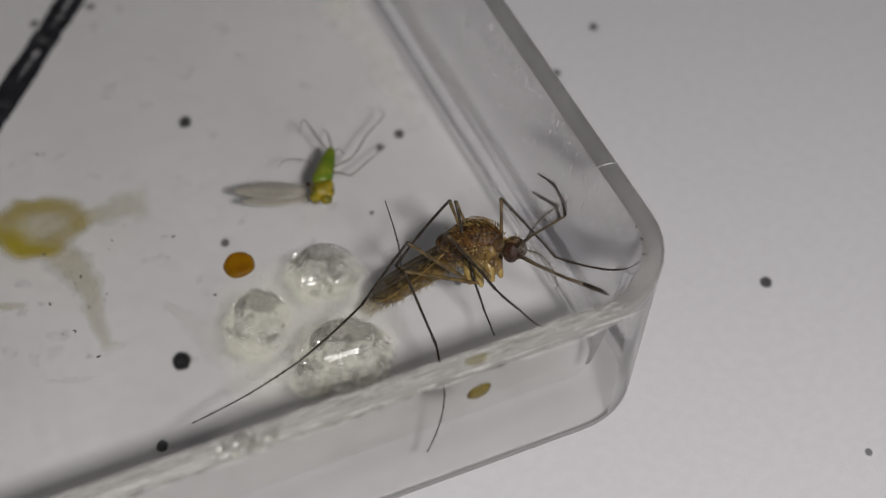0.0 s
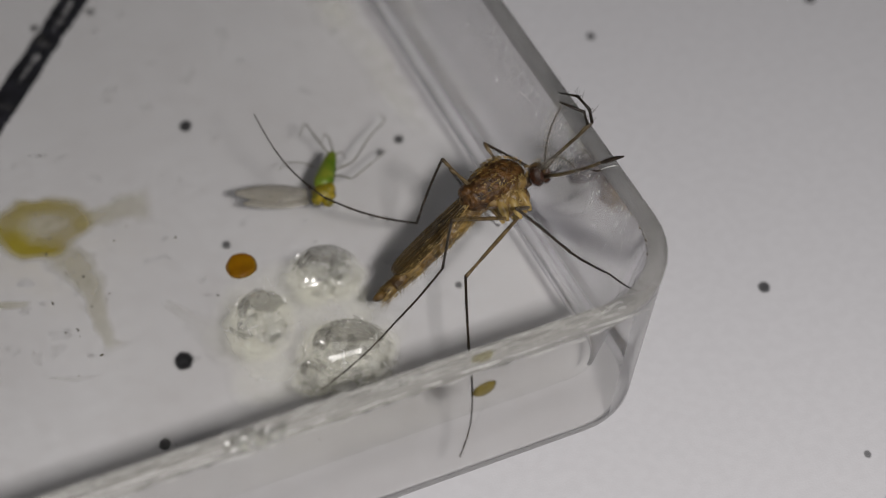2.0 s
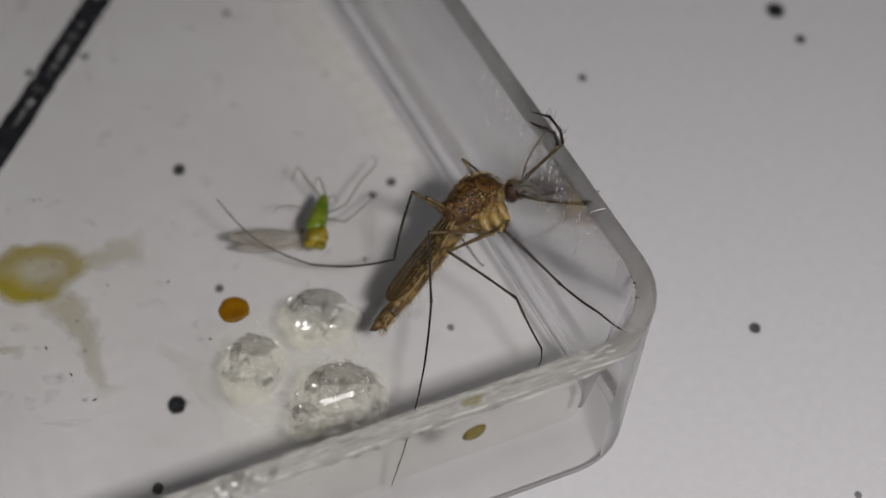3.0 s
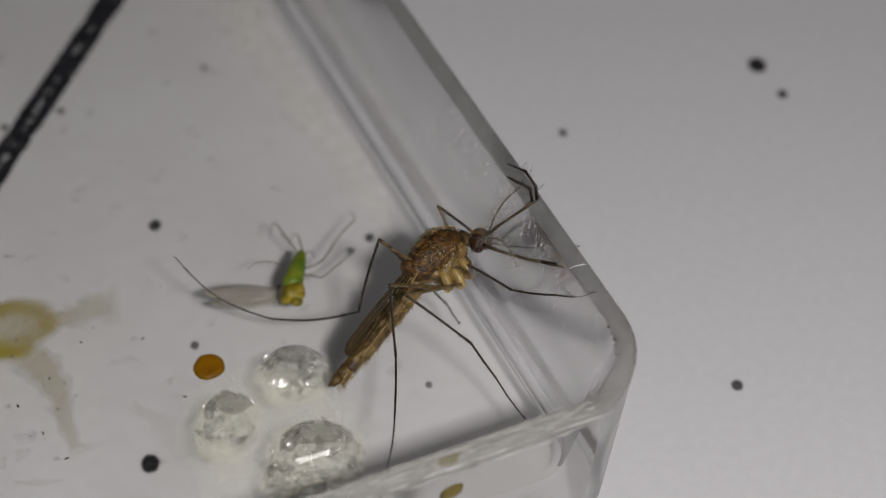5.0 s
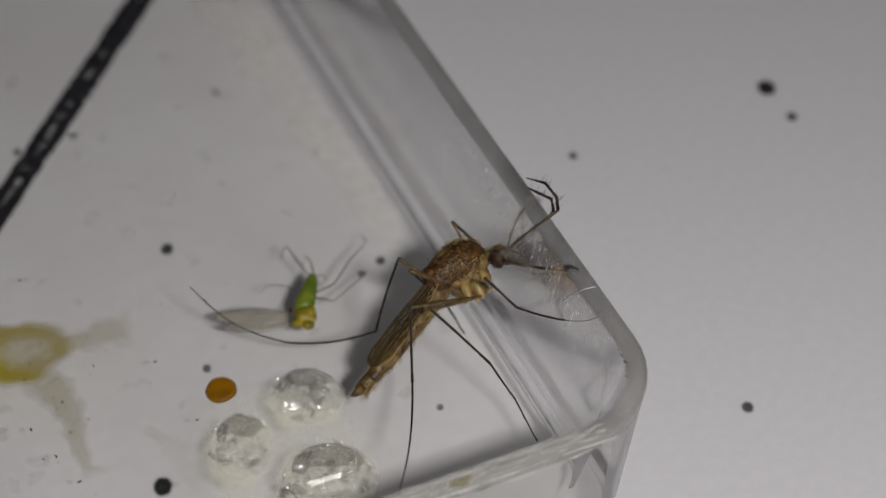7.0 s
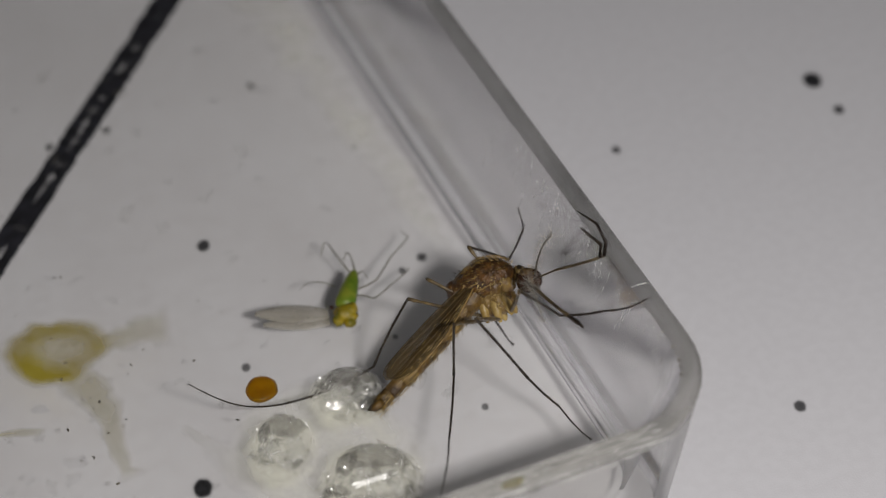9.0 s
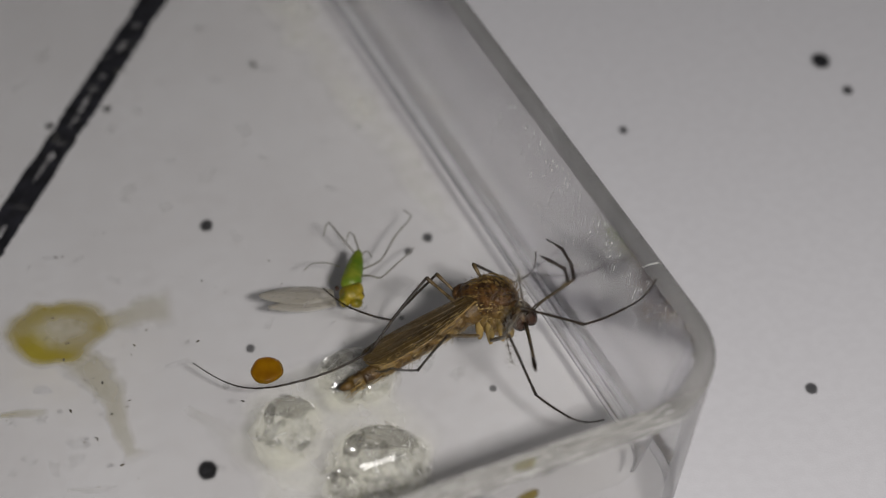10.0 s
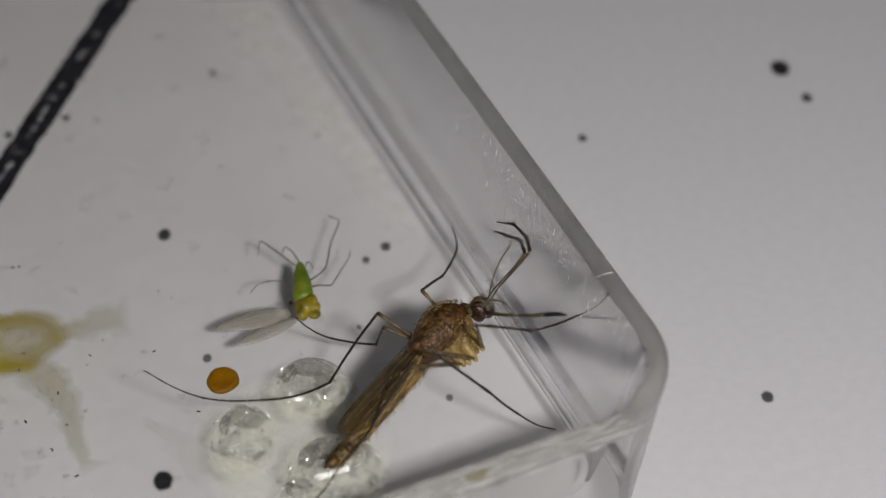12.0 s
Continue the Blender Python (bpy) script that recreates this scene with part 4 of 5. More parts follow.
def mosquito():
    ob = thing("mosquito", "slender brown mosquito with long dark legs and folded wings", "insect")
    parts = {}
    bm = bmesh.new()
    egg(bm, (-0.16, 0, 0.02), (1.14, 0.62, 0.60), 36, 24, 0.05, 1.6)
    for v in bm.verts:
        v.co.z += 0.20 * math.exp(-((v.co.x - 0.2) / 0.6) ** 2) * max(v.co.z, 0) + 0.10 * v.co.x
    thorax = part("thorax", bm, THORAX, ob, "brown humped bristly thorax")
    bm = bmesh.new()
    egg(bm, (0.05, 0, -0.34), (0.72, 0.44, 0.44), 24, 16, 0.12, 2.8)
    egg(bm, (0.18, 0, -0.72), (0.58, 0.36, 0.38), 22, 14, 0.14, 3.4)
    for sd in (-1, 1):
        for x, y, z, rx, ry, rz in ((0.60, 0.24, -0.22, 0.24, 0.22, 0.26), (0.28, 0.37, -0.20, 0.24, 0.20, 0.26), (-0.08, 0.40, -0.14, 0.25, 0.20, 0.25), (-0.42, 0.36, -0.12, 0.23, 0.20, 0.23),
                                    (-0.72, 0.28, -0.04, 0.20, 0.18, 0.20), (0.50, 0.22, -0.58, 0.20, 0.18, 0.22), (0.22, 0.28, -0.62, 0.20, 0.17, 0.24), (-0.12, 0.30, -0.55, 0.21, 0.17, 0.24), (-0.42, 0.26, -0.46, 0.19, 0.17, 0.21)):
            egg(bm, (x, y * sd * 0.96, z), (rx * 1.05, ry * 0.82, rz * 1.05), 16, 12, 0.22, 5.0)
    part("pleura", bm, PLEURA, thorax, "tan thorax side in lumpy plates")
    bm = bmesh.new()
    rnd = random.Random(29)
    for sd in (-1, 1):
        for x, y, z in ((0.66, 0.44, -0.12), (0.34, 0.58, -0.08), (-0.04, 0.60, -0.02), (-0.40, 0.56, 0.0), (0.52, 0.40, -0.52), (0.22, 0.46, -0.50), (-0.14, 0.47, -0.44), (0.30, 0.44, -0.78), (-0.70, 0.45, 0.05)):
            for _ in range(13):
                p = Vector((x + rnd.gauss(0, 0.07), (y + rnd.gauss(0, 0.02)) * sd, z + rnd.gauss(0, 0.06)))
                n = rnd.uniform(0.05, 0.12)
                q = p + Vector((rnd.gauss(-0.3, 0.5), 0.35 * sd, rnd.gauss(-0.4, 0.5))).normalized() * n
                tube(bm, [p, (p + q) / 2 + Vector((0, 0.012 * sd, 0)), q], [0.004, rnd.uniform(0.012, 0.02), 0.003], 4)
    tagged(part("scale_patch", bm, PALESCALE, thorax, "pale golden scale patches"), kind="stuff")
    bm = bmesh.new()
    bristles(bm, 120, (0.04, 0, -0.32), (0.74, 0.51, 0.44), 0.18, 0.006, 9, -0.9)
    tagged(part("side_hairs", bm, PALEHAIR, thorax, "pale hairs on thorax side"), kind="stuff")
    bm = bmesh.new()
    egg(bm, (-1.0, 0, 0.12), (0.28, 0.42, 0.26), 16, 10, 0.05, 3)
    part("scutellum", bm, THORAX, thorax)
    bm = bmesh.new()
    bristles(bm, 90, (-0.1, 0, 0.04), (1.08, 0.62, 0.68), 0.13, 0.006, 3)
    tagged(part("hair_coat", bm, HAIR, thorax), kind="stuff")
    bm = bmesh.new()
    rnd = random.Random(8)
    for k in range(1000):
        d = Vector((rnd.gauss(0, 0.9), rnd.gauss(0, 1), rnd.gauss(0.35, 0.9))).normalized()
        row = round(math.atan2(d.y, d.z) * 3.2) / 3.2 + rnd.gauss(0, 0.05)
        side = math.hypot(d.y, d.z)
        d = Vector((d.x, math.sin(row) * side, math.cos(row) * side))
        p = Vector((-0.12 + d.x * 1.11, d.y * 0.63, 0.02 + d.z * 0.61))
        p.z += 0.20 * math.exp(-((p.x - 0.2) / 0.6) ** 2) * max(p.z, 0) + 0.10 * p.x
        back = (Vector((-1, 0, 0)) + d * 0.25 + d * d.x).normalized()
        n = rnd.uniform(0.07, 0.15)
        tube(bm, [p + d * 0.004, p + d * 0.014 + back * n * 0.5, p + d * 0.008 + back * n], [0.003, rnd.uniform(0.006, 0.012), 0.002], 4)
    tagged(part("scale_coat", bm, SCALE, thorax, "golden scale rows"), kind="stuff")
    for pair, (x, y, z) in HIPS.items():
        for s in (-1, 1):
            bm = bmesh.new()
            tube(bm, [(x * 0.8, y * s * 0.8, z + 0.70), (x * 0.88, y * s * 0.95, z + 0.48), (x * 0.95, y * s * 1.0, z + 0.24), (x * 0.98, y * s * 1.0, z + 0.02), (x, y * s, z - 0.10)], [0.11, 0.155, 0.14, 0.10, 0.05], 10)
            part("coxa", bm, COXA, ob, "pale yellow coxa")
    # head, looking along x
    bm = bmesh.new()
    egg(bm, (0, 0, 0.02), (0.29, 0.32, 0.35), 20, 14, 0.05, 3)
    tube(bm, [(-0.2, 0, -0.05), (-0.5, 0, -0.12), (-0.75, 0, -0.15)], [0.25, 0.22, 0.27], 10)
    head = part("head", bm, SKULL, ob, "round brown head with dark eyes")
    parts["head"] = head
    bm = bmesh.new()
    bristles(bm, 60, (0, 0, 0.05), (0.29, 0.31, 0.35), 0.13, 0.007, 12, -0.1)
    tagged(part("head_bristles", bm, SCALE, head, "golden bristles between the eyes"), kind="stuff")
    for s in (-1, 1):
        bm = bmesh.new()
        egg(bm, (0.07, 0.18 * s, -0.04), (0.275, 0.225, 0.33), 18, 12)
        part("eye", bm, EYE, head, "dark compound eye")
    bm = bmesh.new()
    tube(bm, [(0.2, 0, -0.12), (0.9, 0, -0.16), (2.0, 0, -0.12), (2.6, 0, -0.05)], [0.075, 0.055, 0.05, 0.06], 8)
    beak = part("proboscis", bm, PALPSKIN, head, "straight tan proboscis")
    bm = bmesh.new()
    tube(bm, [(2.55, 0, -0.055), (2.8, 0, -0.03), (3.2, 0, 0.0), (3.5, 0, 0.0)], [0.055, 0.066, 0.066, 0.025], 8)
    part("proboscis_tip", bm, SHANK, beak, "dark blunt tip")
    for s in (-1, 1):
        bm = bmesh.new()
        pts = [(0.2, 0.10 * s, -0.05), (1.0, 0.13 * s, 0.02), (2.3, 0.10 * s, -0.02), (2.8, 0.12 * s, 0.0), (3.0, 0.14 * s, 0.35), (2.8, 0.3 * s, 0.85 + 0.1 * s), (2.45 - 0.25 * s, 0.45 * s, 1.25 + 0.22 * s)]
        tube(bm, pts[:4], [0.030, 0.028, 0.036, 0.046], 7)
        palp = part("palp", bm, PALPSKIN, ob, "long tan hairy palp with bent dark tip")
        parts["palp_r" if s < 0 else "palp_l"] = palp
        bm = bmesh.new()
        tube(bm, pts[3:], [0.058, 0.055, 0.05, 0.018], 7)
        rnd = random.Random(20 + s)
        for k in range(34):
            f = rnd.uniform(2.0, 5.9)
            i = int(f)
            p = Vector(pts[i]).lerp(Vector(pts[i + 1]), f - i)
            q = p + Vector((rnd.uniform(-0.05, 0.3), rnd.uniform(-0.25, 0.25), rnd.uniform(-0.1, 0.25)))
            tube(bm, [p, q], [0.008, 0.002], 3)
        part("palp_tip", bm, SHANK, palp, "dark bristly tip")
        bm = bmesh.new()
        turn = 0.55 if s > 0 else 0.05
        pts = []
        for k in range(13):
            t = k / 12
            a = radians(78 if s > 0 else 24) - turn * t * t + 0.25 * t * t * t * (1 if s > 0 else -2)
            pts.append((0.22 + 1.95 * t * math.cos(a), 0.14 * s + 0.5 * s * t, 0.12 + 1.95 * t * math.sin(a)))
        tube(bm, pts, [0.028 - 0.018 * k / 12 for k in range(13)], 6)
        for k, p in enumerate(pts[:-1]):
            egg(bm, p, (0.033, 0.033, 0.033), 6, 4)
        antenna = part("antenna", bm, ANTENNA, head, "thin beaded hairy antenna")
        bm = bmesh.new()
        rnd = random.Random(40 + s)
        for p in pts[1:]:
            for _ in range(26):
                d = Vector((rnd.gauss(0, 1), rnd.gauss(0, 1), rnd.gauss(0, 1))).normalized() * rnd.uniform(0.2, 0.5)
                tube(bm, [p, Vector(p) + d], [0.0028, 0.0012], 3)
        tagged(part("plume", bm, PLUME, antenna, "fine pale plume hairs"), kind="stuff")
    # abdomen along x, away from the head
    bm = bmesh.new()
    egg(bm, (0.62, 0, 0.0), (0.70, 0.42, 0.40), 20, 14, 0.06, 3)
    abdomen = part("abdomen", bm, BAND, ob, "slender segmented tan abdomen")
    parts["abdomen"] = abdomen
    for k in range(8):
        x, w = 0.8 + 0.52 * k, 0.345 - 0.010 * k - (0.04 if k > 5 else 0)
        drop = -0.02 - 0.05 * math.sin(math.pi * min(1, k / 7))
        bm = bmesh.new()
        spun(bm, [(x, drop, w * 0.90), (x + 0.05, drop, w * 0.97), (x + 0.28, drop, w), (x + 0.48, drop, w * 0.99), (x + 0.58, drop, w * 0.93)], 16, 0.9)
        for _ in range(14):
            a, q = random.uniform(0, math.tau), x + random.uniform(0.3, 0.55)
            p = Vector((q, math.cos(a) * w * 0.88, drop + math.sin(a) * w * 0.97))
            tube(bm, [p, p + Vector((0.14, math.cos(a) * 0.13, math.sin(a) * 0.13))], [0.008, 0.002], 3)
        part("segment", bm, BELLY if k % 2 else BAND, abdomen)
    for s in (-1, 1):
        bm = bmesh.new()
        tube(bm, [(4.86, 0.08 * s, 0), (5.0, 0.15 * s, 0.02), (5.17, 0.15 * s, 0.05), (5.27, 0.07 * s, 0.10)], [0.16, 0.15, 0.11, 0.04], 8)
        part("clasper", bm, BAND, abdomen, "small dark clasper at the tip")
    bm = bmesh.new()
    rnd = random.Random(77)
    for _ in range(260):
        a, q = rnd.uniform(-2.6, -0.3), rnd.uniform(0.7, 5.2)
        w = 0.37 - 0.02 * q
        p = Vector((q, math.cos(a) * w * 0.88, math.sin(a) * w * 0.95 - 0.02 - 0.05 * math.sin(math.pi * min(1, max(0, q - 0.8) / 3.64))))
        n = rnd.uniform(0.10, 0.24)
        tube(bm, [p, p + Vector((n * 0.8, math.cos(a) * n, math.sin(a) * n))], [0.006, 0.0015], 3)
    tagged(part("fringe", bm, PALEHAIR, abdomen, "pale hairs under the abdomen"), kind="stuff")
    bm = bmesh.new()
    for _ in range(210):
        a, q = rnd.uniform(-3.1, 0.4), rnd.uniform(0.6, 5.0)
        w = 0.375 - 0.019 * q
        low = -0.02 - 0.05 * math.sin(math.pi * min(1, max(0, q - 0.8) / 3.64))
        n = rnd.uniform(0.08, 0.3)
        tube(bm, [(q + f * n, math.cos(a) * w * 0.92, low + math.sin(a) * w * 1.01) for f in (0, 0.5, 1)], [0.003, rnd.uniform(0.008, 0.014), 0.003], 4)
    tagged(part("abdomen_scales", bm, PALESCALE, abdomen, "golden scale streaks"), kind="stuff")
    # wings along x, folded back over the abdomen, with rounded tips
    def on_wing(side, t, c):
        """A place on the wing: t runs along it, c across it from the hind margin to the front edge."""
        w = 0.12 + 0.66 * math.sin(math.pi * min(0.5, t * 0.75))
        end = math.sqrt(max(0.0, 1 - (max(0.0, t - 0.82) / 0.18) ** 2))
        c = 0.42 + (c - 0.42) * end
        y0, z0 = 0.28 * side * (1 - 0.5 * t), 0.33 + 0.06 * math.sin(3 * t) - 0.10 * t + 0.02 * math.sin(9 * c)
        return Vector((0.30 + 3.92 * t, y0 + (c * w * (1.04 - 0.20 * c) - 0.12 * (1 - c) ** 2) * side, z0 + 0.10 * (1 - c) ** 2 - c * w * (0.36 + 0.38 * c)))

    lift = Vector((0, 0, 0.006))
    for s in (-1, 1):
        bm = bmesh.new()
        stops = [k / 20 for k in range(17)] + [0.85, 0.9, 0.94, 0.97, 0.99, 0.998]
        across = [k / 6 for k in range(7)]
        ring_tube(bm, [[on_wing(s, t, c) for c in across] + [on_wing(s, t, c) - lift * 1.5 for c in across[::-1]] for t in stops])
        wing = part("wing", bm, WING, ob, "narrow smoky translucent wing folded back")
        parts["wing_r" if s < 0 else "wing_l"] = wing
        bm = bmesh.new()
        tube(bm, [on_wing(s, t, 1.0) + lift for t in stops[1:]], [0.026 - 0.011 * k / 21 for k in range(22)], 6)
        part("front_edge", bm, COSTA, wing, "golden scaled front edge")
        bm = bmesh.new()
        tube(bm, [on_wing(s, t, 0.0) + lift for t in stops[1:]], [0.010] * 22, 5)
        part("hind_margin", bm, VEIN, wing, "thin dark hind margin")
        # veins: rows of (start, end, how far across at the start and at the end)
        for t0, t1, c0, c1 in ((0.04, 0.97, 0.90, 0.78), (0.06, 0.72, 0.72, 0.62), (0.72, 0.97, 0.62, 0.70), (0.72, 0.98, 0.62, 0.52), (0.08, 0.95, 0.55, 0.36), (0.10, 0.62, 0.36, 0.26), (0.62, 0.92, 0.26, 0.20), (0.62, 0.80, 0.26, 0.06)):
            bm = bmesh.new()
            tube(bm, [on_wing(s, t0 + (t1 - t0) * k / 10, c0 + (c1 - c0) * k / 10) + lift for k in range(11)], [0.0095 - 0.003 * k / 10 for k in range(11)], 5)
            part("vein", bm, VEIN, wing)
        bm = bmesh.new()
        rnd = random.Random(60 + s)
        for k in range(104):
            c = 1 - 0.26 * rnd.random() ** 2 if k < 90 else rnd.uniform(0.1, 0.9)
            t0, n = rnd.uniform(0.08, 0.92), rnd.uniform(0.012, 0.05)
            tube(bm, [on_wing(s, min(t0 + n * f, 0.97), c) + lift * 2 for f in (0, 0.5, 1)], [0.002, rnd.uniform(0.004, 0.009), 0.002], 4)
        tagged(part("scaling", bm, PALESCALE, wing, "fine golden scales along the front edge"), kind="stuff")
    # legs: each piece along x from its upper joint
    for pair, lengths in LEGS.items():
        for side in ("right", "left"):
            for k, (nm, mat, thick) in enumerate((("femur", FEMUR, 0.054), ("tibia", SHANK, 0.043), ("tarsus", SHANK, 0.036), ("tarsus_tip", SHANK, 0.028))):
                L = lengths[k]
                bm = bmesh.new()
                n = 12
                sag = (0.0, 0.05, 0.14, 0.34)[k] * (0.3 if pair != "hind" else 1 if side == "left" else 0.25)
                pts = [(L * i / n, 0, sag * math.sin(math.pi * i / n) * (1 if k < 2 else -1)) for i in range(n + 1)]
                rad = [thick * ((0.75 + 0.45 * math.sin(math.pi * min(1, i / n * 1.1 + 0.1))) if k == 0 else (1.0 - 0.15 * i / n)) for i in range(n + 1)]
                if k < 2:
                    rad[-1] = thick * 1.15
                    rad[-2] = thick * 1.05
                if k == 3:
                    rad = [thick * (1 - 0.45 * i / n) for i in range(n + 1)]
                tube(bm, pts, rad, 8)
                egg(bm, (0, 0, 0), (thick * 1.05,) * 3, 8, 6)
                if k == 3:
                    tube(bm, [pts[-1], (L + 0.03, 0.02, -0.02), (L + 0.04, 0.035, -0.035)], [0.014, 0.011, 0.004], 4)
                    tube(bm, [pts[-1], (L + 0.03, -0.02, -0.02), (L + 0.04, -0.035, -0.035)], [0.014, 0.011, 0.004], 4)
                rnd = random.Random(k * 7 + len(pair))
                for _ in range(26):
                    x, a = rnd.uniform(0.1, 0.98) * L, rnd.uniform(0, math.tau)
                    z = sag * math.sin(math.pi * x / L) * (1 if k < 2 else -1)
                    p = Vector((x, math.cos(a) * thick * 0.7, z + math.sin(a) * thick * 0.7))
                    tube(bm, [p, p + Vector((0.09, math.cos(a) * 0.05, math.sin(a) * 0.05))], [0.007, 0.002], 3)
                parts[pair, side, k] = part(nm, bm, mat, ob)
    return ob, parts


insect, pieces = mosquito()


# ---- loose dirt in the tray ----
def debris():
    rnd = random.Random(11)
    bm = bmesh.new()
    for k in range(112):
        x, y = (rnd.uniform(-20, -2.4), rnd.uniform(2.4, 30)) if k < 80 else (rnd.gauss(-14.9, 1.9), rnd.gauss(12.4, 2.4))
        r = rnd.uniform(0.010, 0.026) if k < 80 else rnd.uniform(0.018, 0.045)
        m = Matrix.Translation((x, y, FLOOR_Z + r * 0.5)) @ Matrix.Rotation(rnd.uniform(0, 3.1), 4, "Z") @ Matrix.Diagonal((r * rnd.uniform(1, 2.4), r * rnd.uniform(0.6, 1), r * 0.6, 1))
        bmesh.ops.create_icosphere(bm, subdivisions=1, radius=1, matrix=m)
    tagged(part("floor_debris", bm, DIRT), "tiny dark specks scattered on tray floor", "dirt", kind="stuff")


def dust_marks():
    """Faint grey dust and wiping marks on the tray floor."""
    rnd = random.Random(31)
    bm = bmesh.new()
    for k in range(70):
        x, y = rnd.uniform(-19, -2.6), rnd.uniform(7, 30)
        r = rnd.uniform(0.06, 0.28)
        dried_skin(bm, blob_outline(x, y, r * rnd.uniform(1.0, 1.9), r, rnd.uniform(0, 180), 0.5, 16, k * 1.3), FLOOR_Z + 0.003)
    for k, (x, y) in enumerate(((-5.93, 24.36), (-10.23, 20.56), (-3.74, 27.23), (-2.91, 26.48), (-13.49, 23.92), (-11.4, 24.1), (-3.77, 19.6), (-18.3, 11.48), (-17.49, 11.23))):
        dried_skin(bm, blob_outline(x, y, 0.14 + 0.05 * (k % 3), 0.22, -22, 0.4, 20, k * 2.7), FLOOR_Z + 0.004, ((1.0, 0.0), (0.8, 1.0), (0.5, 2.4), (0.2, 3.2)))
    tagged(part("floor_dust", bm, DUST, None, "", False), "faint grey dust marks on tray floor", "dust", kind="stuff").visible_shadow = False


dust_marks()
debris()

# ---- what moves ----
UP = Vector((-0.12, 0.8, 0.6))
BODY, STEPS = [], {}


def way(az, el):
    a, e = radians(az), radians(el)
    return Vector((math.cos(e) * math.cos(a), math.cos(e) * math.sin(a), math.sin(e)))


def facing(x):
    """A turn whose x axis points along x, with its back as far up as may be."""
    x = x.normalized()
    y = UP.cross(x).normalized()
    return Matrix((x, y, x.cross(y))).transposed().to_4x4()


def body_step(t, place, *turns):
    BODY.append((t, [Vector(place)] + [way(*turns[k:k + 2]) for k in range(0, 10, 2)]))


def leg_step(leg, t, *turns):
    STEPS.setdefault(leg, []).append((t, [way(*turns[k:k + 2]) for k in range(0, 8, 2)]))


def between(steps, t):
    """The vectors at t, on a smooth curve through the steps."""
    k = max(i for i, s in enumerate(steps) if s[0] <= t + 1e-6)
    j = min(k + 1, len(steps) - 1)
    if j == k:
        return [v.copy() for v in steps[k][1]]
    span = steps[j][0] - steps[k][0]
    f = (t - steps[k][0]) / span
    f = f + 0.6 * (f * f * (3 - 2 * f) - f)
    return [a.lerp(b, f) for a, b in zip(steps[k][1], steps[j][1])]


def motions():
    body_step(0, (-4.64, 5.53, 4.30), -44, 26, -55, 21, -63, 7, 145, -47, -57, 55)
    leg_step("front_right", 0, 160, 57, -42, -52, -88, 24, 12, -57)
    leg_step("middle_right", 0, 173, 30, -74, -56, -105, -10, -135, -34)
    leg_step("hind_right", 0, 167, 49, 171, -58, -149, 7, 177, -22)
    leg_step("front_left", 0, 65, 62, -64, -28, -17, -27, -65, 46)
    leg_step("middle_left", 0, 110, 56, -94, -49, 21, -76, -104, 25)
    leg_step("hind_left", 0, 115, 66, 179, -50, 65, -49, -148, 80)
    body_step(0.5, (-3.83, 5.33, 4.30), -48, 21, -60, 15, -59, 11, 145, -43, -66, 60)
    leg_step("front_right", 0.5, -174, 51, -2, -58, -100, 22, -97, 27)
    leg_step("middle_right", 0.5, 176, 14, -56, -62, -102, -5, -130, -36)
    leg_step("hind_right", 0.5, 171, 33, 133, -61, -164, -15, -177, -13)
    leg_step("front_left", 0.5, 90, 54, -67, -29, -28, -18, -68, 52)
    leg_step("middle_left", 0.5, 113, 51, -101, -41, 36, -79, -113, 24)
    leg_step("hind_left", 0.5, 134, 61, 174, -56, 62, -47, 177, 71)
    body_step(1, (-3.34, 6.31, 4.30), -48, 12, -61, 3, -64, 11, 154, -38, -50, 52)
    leg_step("front_right", 1, -173, 58, -56, -56, -103, 23, -100, 24)
    leg_step("middle_right", 1, -168, 10, -73, -64, -107, 4, -124, -37)
    leg_step("hind_right", 1, -176, 33, 160, -56, -151, 0, -175, -14)
    leg_step("front_left", 1, 51, 76, -33, -59, -76, 20, -71, 25)
    leg_step("middle_left", 1, 125, 59, 30, -73, 44, -70, -112, 23)
    leg_step("hind_left", 1, 146, 70, 115, -71, 117, -54, -150, 71)
    body_step(1.5, (-3.06, 6.62, 4.50), -34, 20, -44, 13, -55, 16, 164, -40, -53, 50)
    leg_step("front_right", 1.5, -125, 52, -13, -53, -72, 22, -72, 21)
    leg_step("middle_right", 1.5, -158, 7, -90, -71, -107, 6, -129, -36)
    leg_step("hind_right", 1.5, -167, 24, 160, -48, -156, -0, 177, -25)
    leg_step("front_left", 1.5, 102, 39, -39, 12, 40, 11, -150, 81)
    leg_step("middle_left", 1.5, 115, 33, 16, -82, -109, 22, 53, -71)
    leg_step("hind_left", 1.5, 132, 56, -163, -59, 81, -52, -163, 65)
    body_step(2, (-3.17, 7.34, 4.60), 3, 5, 1, -7, -53, 37, -172, -33, -33, 58)
    leg_step("front_right", 2, -130, 44, -31, -45, -74, 15, -77, 19)
    leg_step("middle_right", 2, -153, -11, -112, -11, -111, -6, -129, -36)
    leg_step("hind_right", 2, -161, 34, 93, -78, -142, 10, -149, 7)
    leg_step("front_left", 2, 107, 37, -21, -38, -50, 32, -91, 44)
    leg_step("middle_left", 2, 144, 40, 32, -62, 25, -59, -101, 33)
    leg_step("hind_left", 2, 136, 45, 169, -73, 147, 13, 107, 17)
    body_step(2.5, (-3.17, 8.00, 4.60), 10, 6, 8, -5, -69, 35, -163, -32, -33, 55)
    leg_step("front_right", 2.5, -126, 41, -54, -29, -78, 15, -77, 16)
    leg_step("middle_right", 2.5, -162, 33, -28, -59, -29, -77, -109, 2)
